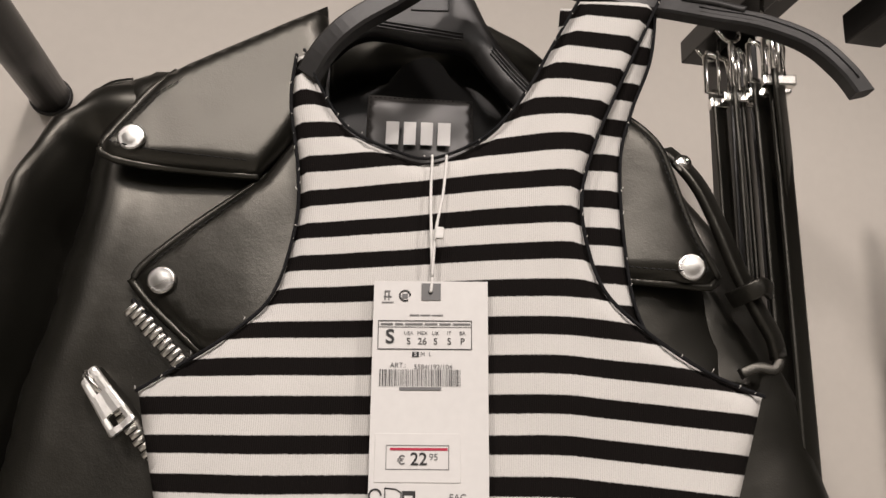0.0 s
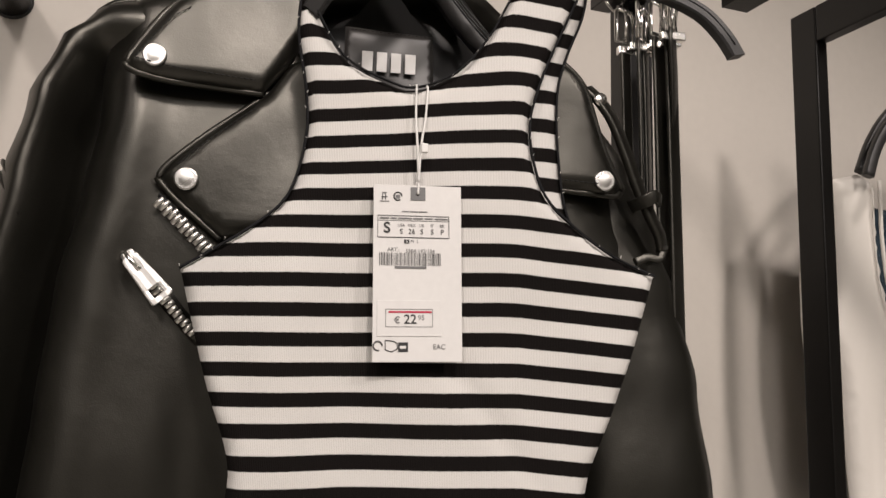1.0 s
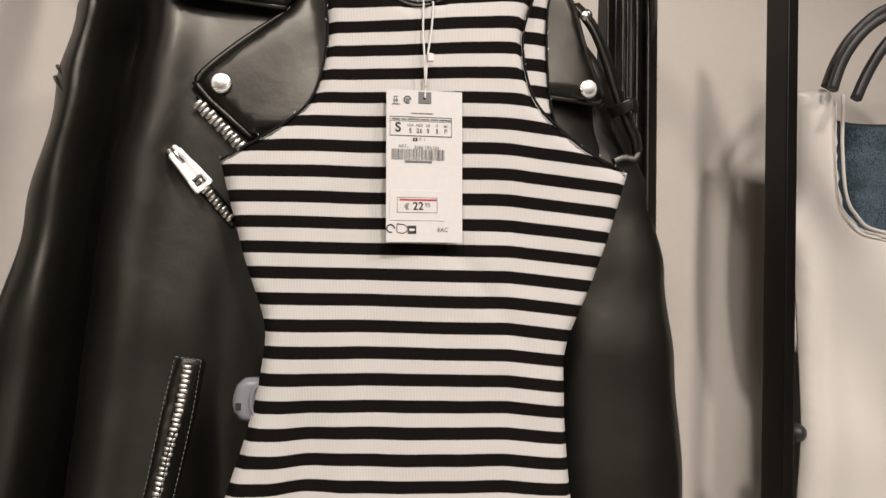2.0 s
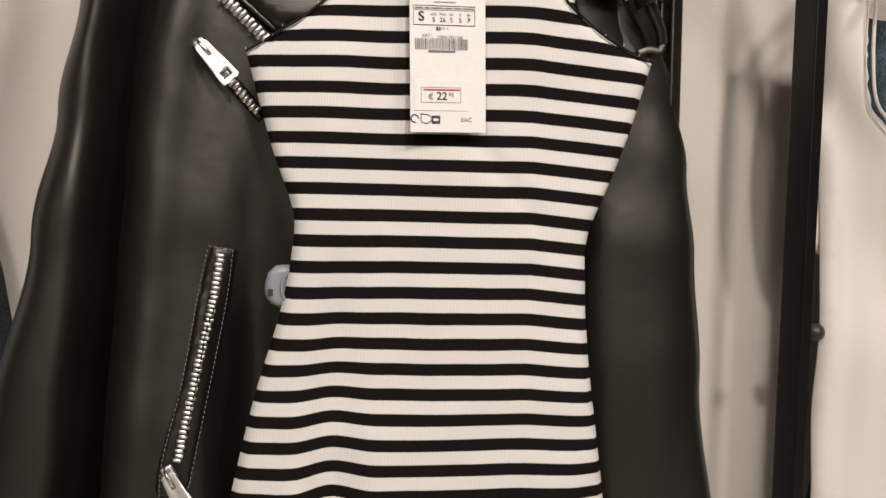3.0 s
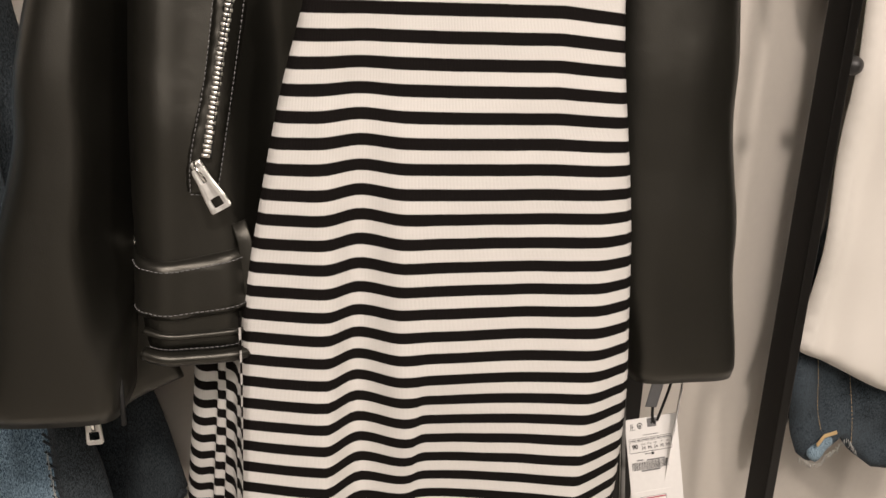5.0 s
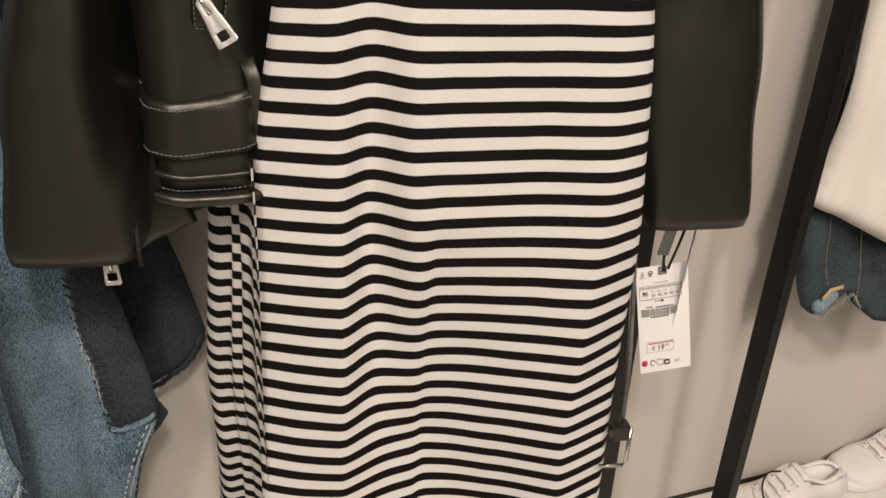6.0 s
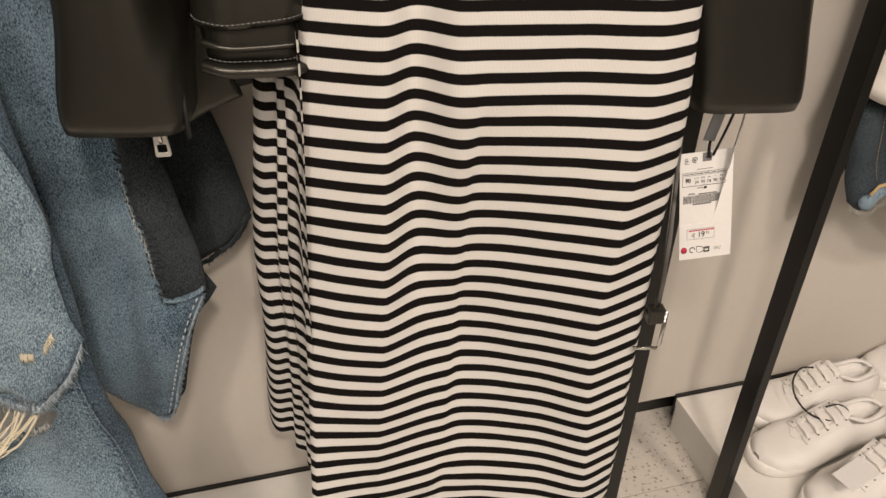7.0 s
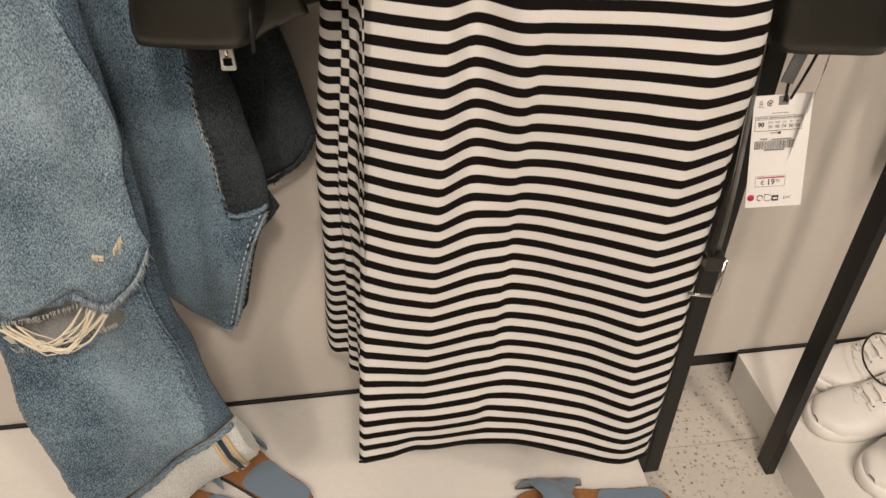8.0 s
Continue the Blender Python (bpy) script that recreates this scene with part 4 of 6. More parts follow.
    for k, (a, b) in enumerate(zip(zl, zl[1:])):
        part("teeth", zip_teeth(a, b, (11, 13, 21)[k], 0.0032, lambda x, z: jacket_y(x, z) - 0.0074), BRIGHT, side, "silver metal zip teeth")
    slider((-0.211, jacket_y(-0.211, 1.022) - 0.008, 1.022), radians(-29), side, 0.036)
    # waist belt, its loop and the hem band
    bt, line = flap([(-0.272, 0.952), (-0.230, 0.949), (-0.186, 0.956), (-0.12, 0.962), (-0.12, 0.910), (-0.188, 0.905), (-0.230, 0.901), (-0.272, 0.904)], jacket_y, lambda x, z: -0.008, 0.006, 0.006, 0.005, 0.007, (0, 3, 4, 7))
    belt = part("waist_belt", bt, LEATHER, t)
    for dz in (-0.0065, 0.0465):
        pts = [(-0.270, 0.9105), (-0.230, 0.9075), (-0.188, 0.9115), (-0.15, 0.914)] if dz < 0 else [(-0.270, 0.9455), (-0.230, 0.9425), (-0.188, 0.949), (-0.15, 0.953)]
        part("topstitching", stitches(piping(pts, -0.0092)), GREY_INK, belt)
    part("belt_loop", bar([Vector((-0.186, jacket_y(-0.186, 0.975) - 0.002, 0.977)), Vector((-0.181, jacket_y(-0.18, 0.96) - 0.012, 0.962)), Vector((-0.178, jacket_y(-0.178, 0.93) - 0.013, 0.925)), Vector((-0.177, jacket_y(-0.178, 0.9) - 0.012, 0.893))], 0.012, 0.004, (0, -1, 0)), LEATHER, belt)
    part("hem_roll", tube(piping([(-0.262, 0.872), (-0.225, 0.867), (-0.19, 0.868), (-0.13, 0.872)], -0.001), 0.0085, 10, flat=0.7), LEATHER, t)
    part("hem_fold", tube(piping([(-0.262, 0.890), (-0.228, 0.885), (-0.19, 0.887), (-0.13, 0.891)], 0.0015), 0.0055, 8, flat=0.6), LEATHER, t)
    part("topstitching", stitches(piping([(-0.258, 0.8795), (-0.225, 0.8755), (-0.19, 0.877), (-0.15, 0.880)], -0.0035)), GREY_INK, t)
    # cuff zip that shows below the sleeve
    cz = part("cuff_zip", tube([(-0.298, 0.455, 0.93), (-0.290, 0.432, 0.88), (-0.287, 0.418, 0.835), (-0.286, 0.412, 0.806)], 0.0022, 6), THREAD, sl)
    slider((-0.3130, 0.4270, 0.8075), radians(-3), cz, 0.0235, 0.0068, 0.0058, 0.0042)
    return t


leather_jacket()

# ---------- hangers ----------


def writing(text, size, x, z, mat, owner, y=-0.0004, align="CENTER", name="lettering", bold=0.0):
    """Built-in letters as a thin mesh, read from the front (-y)."""
    cu = bpy.data.curves.new(name, "FONT")
    cu.body, cu.size, cu.align_x, cu.align_y, cu.extrude, cu.offset = text, size, align, "CENTER", 0.00005, bold
    tmp = bpy.data.objects.new("tmp", cu)
    scene.collection.objects.link(tmp)
    me = bpy.data.meshes.new_from_object(tmp.evaluated_get(bpy.context.evaluated_depsgraph_get()))
    bpy.data.objects.remove(tmp)
    me.transform(Matrix.Translation((x, y, z)) @ Matrix.Rotation(radians(90), 4, "X"))
    me.materials.clear()
    me.materials.append(mat)
    ob = new(name, me)
    ob.parent = owner
    return ob


def dress_hanger():
    t = thing("clothes_hanger", "black rubbery plastic hanger holding the striped dress", "hanger", "black hangers")
    p = [(0.000, 0.412, 1.604), (0.054, 0.412, 1.5895), (0.100, 0.411, 1.5775), (0.122, 0.404, 1.5700), (0.143, 0.395, 1.5605), (0.166, 0.385, 1.5500), (0.187, 0.375, 1.5340), (0.1995, 0.368, 1.5150), (0.2045, 0.362, 1.4990)]
    path = spline([Vector(q) for q in p], 0.004)
    arm = part("right_arm", bar(path, 0.0098, 0.010, (0, -1, 0.0)), HANGER, t, smooth=False)
    part("rib", tube([q + Vector((0, -0.0050, 0.0014)) for q in path[34:-2]], 0.0005, 4), HANGER, arm)
    part("rib", tube([q + Vector((0, -0.0050, -0.0016)) for q in path[34:-2]], 0.0005, 4), HANGER, arm)
    part("strap_notch", bar(spline([(0.128, 0.401, 1.5730), (0.143, 0.394, 1.5665), (0.158, 0.388, 1.5585)], 0.003), 0.004, 0.010, (0, -1, 0)), HANGER, arm)
    q = [(0.000, 0.412, 1.604), (-0.030, 0.400, 1.5720), (-0.058, 0.396, 1.5500), (-0.074, 0.400, 1.5350), (-0.084, 0.406, 1.5200)]
    part("left_arm", bar(spline([Vector(v) for v in q], 0.004), 0.0125, 0.012, (0, -1, 0)), HANGER, t, smooth=False)
    part("hook", tube(spline([(0.0, 0.412, 1.604), (0.0, 0.412, 1.64), (0.012, 0.412, 1.665), (0.006, 0.412, 1.69), (-0.014, 0.412, 1.69)], 0.004), 0.0022, 8), CHROME, t)


dress_hanger()


def jacket_hanger():
    t = thing("clothes_hanger", "broad black plastic hanger with ribbed edges inside the jacket", "hanger", "black hangers")
    out = [(-0.135, 1.512), (-0.100, 1.552), (-0.070, 1.585), (-0.048, 1.615), (-0.030, 1.632), (-0.006, 1.632), (0.008, 1.606), (0.024, 1.574), (0.052, 1.538), (0.085, 1.508), (0.075, 1.496), (0.040, 1.527), (0.020, 1.549), (0.006, 1.565),
           (-0.020, 1.569), (-0.058, 1.574), (-0.082, 1.555), (-0.125, 1.500)]
    y = lambda x, z: 0.448 + 0.10 * (1.57 - z if z < 1.57 else 0) * 0.3
    bm, line = flap(out, y, lambda x, z: 0.0, 0.006, 0.004, 0.003, 0.010, (0, 9, 10, 17))
    body = part("body", bm, HANGER, t)
    for off in (0.004, 0.0062, 0.0084):
        rib = [(0.020 - off * 0.0, 1.5575 + off), (0.0385, 1.5365 + off), (0.060, 1.516 + off)]
        part("rib", tube([Vector((v.x + off * 0.4, y(v.x, v.y) - 0.0006, v.y)) for v in spline([Vector(r).to_3d() for r in rib], 0.004)], 0.0006, 4), HANGER, body)
        rib = [(-0.056, 1.5745 + off), (-0.020, 1.5695 + off), (0.004, 1.566 + off)]
        part("rib", tube([Vector((v.x, y(v.x, v.y) - 0.0006, v.y)) for v in spline([Vector(r).to_3d() for r in rib], 0.004)], 0.0006, 4), HANGER, body)
    part("moulded_mark", box(-0.030, 0.4470, 1.590, -0.006, 0.4486, 1.602, 0.0005), HANGER, body, "raised plain block moulded in the plastic", smooth=False)
    part("hook", tube(spline([(-0.018, 0.452, 1.630), (-0.018, 0.452, 1.665), (-0.008, 0.454, 1.69), (-0.022, 0.456, 1.712), (-0.038, 0.456, 1.70)], 0.004), 0.0022, 8), CHROME, t)


jacket_hanger()

# ---------- swing tickets ----------


def flat(x0, z0, x1, z1, name, mat, owner, y=-0.0003, d=0.0002):
    return part(name, box(x0, y - d, z0, x1, y, z1), mat, owner, smooth=False)


def ticket(label, m, size_word, row, numbers, price, cents, dot=False):
    """A card 57 mm wide and 113 mm high; the origin is the middle of its top edge."""
    W, H = 0.0285, 0.113
    sh = 105 if dot else 0
    t = thing("price_tag", label, "price tag", "swing tickets", m=m)
    bm = box(-W, 0.0, -H, W, 0.0006, 0, 0.00015)
    card = part("card", bm, CARD, t, smooth=False)
    k = 0.0001036

    def X(px):
        return (px - 355) * k

    def Z(py):
        return -(py - 40) * k * 0.946
    flat(X(310), Z(140), X(403), Z(52), "eyelet_patch", GREY_INK, card)
    part("eyelet", lathe([(0.0011, 0), (0.0011, 0.0004), (0.0002, 0.0004)], 12, "y", (X(354), -0.0004, Z(98))), INK, card)
    for a, b, c, d in ((120, 148, 176, 153), (132, 90, 160, 96), (132, 100, 138, 140), (150, 100, 156, 140), (128, 118, 166, 124)):
        flat(X(a), Z(d), X(c), Z(b), "small_mark", GREY_INK, card)
    part("round_mark", tube([(X(231) + 0.0026 * math.cos(a), -0.0004, Z(115) + 0.0026 * math.sin(a)) for a in (2 * math.pi * i / 20 for i in range(18))], 0.00042, 4), INK, card)
    flat(X(217), Z(128), X(245), Z(106), "round_mark_core", GREY_INK, card)
    for i, (a, b) in enumerate(((255, 300), (306, 355), (361, 415))):
        flat(X(a), Z(219), X(b), Z(213), "faint_line", GREY_INK, card)
    for a, b, c, d in ((105, 243, 553, 246), (105, 275, 553, 277), (105, 386, 553, 390), (105, 243, 108, 390), (550, 243, 553, 390)):
        flat(X(a), Z(d), X(c), Z(b), "size_frame", INK, card)
    for a, b in ((118, 176), (186, 224), (234, 318), (328, 388), (398, 452), (462, 545)):
        flat(X(a), Z(266), X(b), Z(257), "unreadable_word", GREY_INK, card)
    writing(size_word, 0.0098 if len(size_word) == 1 else 0.0062, X(163), Z(328), INK, card, bold=0.0002)
    for px, (head, word) in zip((252, 317, 380, 445, 508), row):
        writing(head, 0.0026, X(px), Z(308), GREY_INK, card)
        writing(word, 0.0046, X(px), Z(350), INK, card)
    if dot:
        for a, b in ((262, 288), (296, 318)):
            flat(X(a), Z(418), X(b), Z(408), "unreadable_word", GREY_INK, card)
        flat(X(328), Z(426), X(358), Z(402), "chosen_size", INK, card)
        part("red_dot", lathe([(0.0034, 0), (0.0034, 0.0003), (0.0002, 0.0003)], 20, "y", (X(128), -0.0003, Z(1085))), RED_INK, card)
    else:
        flat(X(270), Z(427), X(302), Z(402), "chosen_size", INK, card)
        writing("S", 0.0028, X(286), Z(414), CARD, card, -0.0006)
        writing("M", 0.0028, X(320), Z(414), GREY_INK, card)
        writing("L", 0.0028, X(355), Z(414), GREY_INK, card)
    if numbers:
        writing("ART.:", 0.0034, X(204), Z(470), GREY_INK, card)
        writing(numbers, 0.0034, X(370), Z(478), GREY_INK, card)
    else:
        flat(X(170), Z(476), X(235), Z(464), "unreadable_word", GREY_INK, card)
        flat(X(275), Z(484), X(465), Z(472), "unreadable_word", GREY_INK, card)
    rnd = random.Random(11)
    x = 118.0
    while x < 500:
        w = rnd.choice((2.0, 2.0, 3.5, 5.0))
        flat(X(x), Z(572), X(min(x + w, 508)), Z(490), "bar", INK, card)
        x += w + rnd.choice((4.0, 5.0, 7.0))
    flat(X(212), Z(592), X(408), Z(577), "unreadable_number", GREY_INK, card)
    st = part("price_sticker", box(X(105), -0.0005, Z(1030), X(500), -0.0001, Z(800), 0.00015), CARD, card, "white price sticker", smooth=False)
    for a, b, c, d in ((157, 855, 447, 858), (157, 967, 447, 970), (157, 855, 160, 970), (444, 855, 447, 970)):
        flat(X(a), Z(d), X(c), Z(b), "price_frame", GREY_INK, st, -0.0006)
    flat(X(176), Z(880), X(440), Z(868), "red_line", RED_INK, st, -0.0006)
    writing("\u20ac", 0.0058, X(228), Z(928), GREY_INK, st, -0.0008, bold=0.0001)
    writing(price, 0.0082, X(308), Z(923), INK, st, -0.0008, bold=0.0001)
    writing(cents, 0.0044, X(376), Z(912), GREY_INK, st, -0.0008)
    part("round_mark", tube([(X(112 + sh) + 0.0028 * math.cos(a), -0.0004, Z(1090) + 0.0028 * math.sin(a)) for a in (2 * math.pi * i / 20 for i in range(17))], 0.00045, 4), INK, card)
    part("leaflet_mark", tube([(X(px + 45 + sh), -0.0004, Z(py)) for px, py in ((112, 1055), (112, 1115), (150, 1128), (185, 1110), (185, 1075), (160, 1060), (112, 1055))], 0.0003, 4), INK, card)
    flat(X(235 + sh), Z(1128), X(295 + sh), Z(1068), "dark_mark", INK, card)
    flat(X(245 + sh), Z(1108), X(283 + sh), Z(1090), "dark_mark_window", CARD, card, -0.00055)
    writing("EAC", 0.0044, X(487), Z(1098), GREY_INK, card)
    return t


TAG_M = Matrix.Translation((-0.0090, 0.3905, 1.4015)) @ Matrix.Rotation(radians(-1.6), 4, "Y") @ Matrix.Rotation(radians(-0.6), 4, "X") @ Matrix.Diagonal((1.015, 1, 1.015, 1))
ticket("white swing ticket with black print hanging before the striped dress", TAG_M, "S", (("USA", "S"), ("MEX", "26"), ("UK", "S"), ("IT", "S"), ("BR", "P")), "5584/192/104", "22", "95")


def tag_cord():
    t = thing("string_loop", "thin white looped cord holding the swing ticket", "string")
    part("left_strand", tube(spline([(-0.0115, 0.4015, 1.4735), (-0.0110, 0.3965, 1.4720), (-0.0110, 0.3945, 1.450), (-0.0100, 0.391, 1.430), (-0.0085, 0.391, 1.405), (-0.0088, 0.3895, 1.3955)], 0.003), 0.0008, 6), CORD, t)
    part("right_strand", tube(spline([(-0.0035, 0.4015, 1.4735), (-0.0033, 0.3965, 1.4720), (-0.0045, 0.394, 1.450), (-0.0075, 0.3905, 1.428), (-0.0085, 0.3905, 1.404)], 0.003), 0.0008, 6), CORD, t)
    part("toggle", box(-0.0078, 0.3870, 1.4235, -0.0032, 0.3900, 1.4298, 0.0008), CORD, t, "small clear plastic toggle", smooth=False)


tag_cord()


def security_clip():
    t = thing("security_clip", "cloudy grey plastic security clip pinned at the dress waist", "security tag")
    out = [(-0.108, 1.182), (-0.134, 1.182), (-0.1415, 1.170), (-0.1405, 1.157), (-0.131, 1.150), (-0.108, 1.150)]
    bm, line = flap(out, lambda x, z: 0.4085, lambda x, z: 0.0, 0.003, 0.005, 0.004, 0.006, (0, 5))
    b = part("shell", bm, CLEAR, t)
    part("slot", box(-0.1395, 0.4075, 1.1595, -0.1355, 0.4095, 1.1645), INK, b, smooth=False)
    part("ridge", tube(spline([(-0.122, 0.4065, 1.181), (-0.128, 0.4065, 1.172), (-0.128, 0.4065, 1.160), (-0.122, 0.4065, 1.151)], 0.003), 0.0012, 6), CLEAR, b)


security_clip()

# ---------- belts on the slim post ----------


def hook_arm():
    t = thing("belt_rack", "black steel hook bar carrying belts", "rack", m=ROOM)
    part("bar", box(0.292, 0.42, 1.640, 0.314, 0.558, 1.660, 0.001), POST, t, smooth=False)
    part("bar", box(0.350, 0.14, 1.600, 0.378, 0.435, 1.622, 0.001), POST, t, smooth=False)
    for i in range(4):
        y = 0.425 + 0.03 * i
        part("hook", tube(spline([(0.303, y, 1.640), (0.298, y - 0.004, 1.622), (0.288, y - 0.006, 1.618), (0.280, y - 0.006, 1.626)], 0.003), 0.0016, 6), CHROME, t)


hook_arm()


def belt(x, y, low, wide, twist, long_one=False):
    t = thing("belt", "narrow black leather belt hanging from its nickel buckle", "belt", "hanging belts")
    top = 1.565
    if long_one:
        pts = [(x, y, top), (x + 0.012, 0.490, 1.45), (x + 0.004, 0.545, 1.25), (x - 0.010, 0.548, 0.95), (0.182, 0.500, 0.82), (0.162, 0.420, 0.68), (0.155, 0.397, 0.612)]
    else:
        pts = [(x, y, top), (x + 0.003, y + 0.002, 1.45), (x + 0.004, y - 0.002, 1.15), (x + 0.002, y, low)]
    side = Vector((math.sin(twist), -math.cos(twist), 0))
    part("strap", bar(spline([Vector(p) for p in pts], 0.02), wide, 0.0032, side), LEATHER, t)
    b = part("buckle", tube([Vector((x, y, top + 0.012)) + Vector((math.cos(twist) * u, math.sin(twist) * u, v)) for u, v in ((-0.011, -0.015), (-0.011, 0.012), (-0.009, 0.015), (0.009, 0.015), (0.011, 0.012), (0.011, -0.015))], 0.0018, 8, closed=True), CHROME, t, "bright nickel buckle")
    part("prong", tube([(x, y - 0.002, top - 0.004), (x, y - 0.004, top + 0.012), (x, y - 0.002, top + 0.027)], 0.0012, 6), CHROME, b)
    part("keeper", box(x - wide / 2 - 0.0005, y - 0.0035, top - 0.013, x + wide / 2 + 0.0005, y + 0.0035, top - 0.006, 0.0010), CHROME, t, smooth=False)
    if long_one:
        e = part("end_buckle", tube([(0.166, 0.395, 0.606), (0.164, 0.391, 0.566), (0.160, 0.389, 0.561), (0.136, 0.392, 0.560)], 0.0022, 8), CHROME, t, "square nickel buckle frame")
        part("end_keeper", box(0.145, 0.388, 0.594, 0.163, 0.402, 0.612, 0.002), LEATHER, t, smooth=False)


for args in ((0.182, 0.498, 0.98, 0.012, 0.5), (0.190, 0.488, 0.95, 0.016, 1.1), (0.199, 0.495, 0.97, 0.014, 0.9), (0.205, 0.480, 0.94, 0.018, 0.5), (0.212, 0.474, 0.96, 0.016, 0.6)):
    belt(*args)
belt(0.208, 0.462, 0.6, 0.020, 0.9, True)
B_M = Matrix.Translation((0.2080, 0.475, 0.7480)) @ Matrix.Rotation(radians(-6.5), 4, "Y") @ Matrix.Rotation(radians(-12), 4, "X") @ Matrix.Diagonal((0.98, 1, 1.05, 1))
ticket("white swing ticket with a red dot hanging from the belts", B_M, "90", (("USA", "34"), ("MEX", "90"), ("UK", "34"), ("IT", "90"), ("BR", "90")), "", "19", "95", True)
B_N = Matrix.Translation((0.2420, 0.482, 0.7850)) @ Matrix.Rotation(radians(3), 4, "Y") @ Matrix.Rotation(radians(62), 4, "Z") @ Matrix.Diagonal((0.86, 1, 1.0, 1))
ticket("white swing ticket turned sideways behind another ticket", B_N, "90", (("USA", "34"), ("MEX", "90"), ("UK", "34"), ("IT", "90"), ("BR", "90")), "", "19", "95", True)


def tag_loop():
    t = thing("tag_loop", "black cord and clear size strip above the belt ticket", "cord")
    part("strand", tube(spline([(0.212, 0.470, 0.842), (0.206, 0.470, 0.80), (0.208, 0.472, 0.752), (0.212, 0.473, 0.742)], 0.004), 0.0016, 6), THREAD, t)
    part("strand", tube(spline([(0.232, 0.472, 0.842), (0.224, 0.471, 0.79), (0.214, 0.472, 0.745)], 0.004), 0.0014, 6), THREAD, t)
    part("size_strip", bar([(0.216, 0.468, 0.835), (0.209, 0.467, 0.80), (0.203, 0.467, 0.764)], 0.013, 0.0008, (0.1, -1, 0)), CLEAR, t, "clear plastic strip")


tag_loop()

# ---------- jeans ----------


def in_ellipse(cx, cz, a, b, turn):
    c, s = math.cos(turn), math.sin(turn)

    def f(x, z):
        u, v = (x - cx) * c + (z - cz) * s, -(x - cx) * s + (z - cz) * c
        return (u / a) ** 2 + (v / b * (1 + 0.10 * math.sin(u * 160))) ** 2 < 1
    return f


def fringe(pts, y, owner, length, seed, density=900, mat=None, down=1):
    """A torn edge: short loose yarns along a line."""
    rnd = random.Random(seed)
    bm = bmesh.new()
    line = spline([Vector(p).to_3d() for p in pts], 0.003)
    for a, b in zip(line, line[1:]):
        for _ in range(max(1, int((b - a).length * density))):
            p = a.lerp(b, rnd.random())
            l = length * rnd.uniform(0.35, 1.0)
            yy = y(p.x, p.y) - rnd.uniform(0.0, 0.003)
            dx = rnd.uniform(-0.5, 0.5) * l
            tube([(p.x, yy, p.y + 0.002 * down), (p.x + dx * 0.5, yy - 0.0015, p.y - l * 0.5 * down), (p.x + dx, yy - 0.001, p.y - l * down)], 0.00045, 3, bm)
    tagged(part("fringe", bm, mat or DENIM_BACK, owner, "pale loose yarns of a torn edge"), kind="stuff")


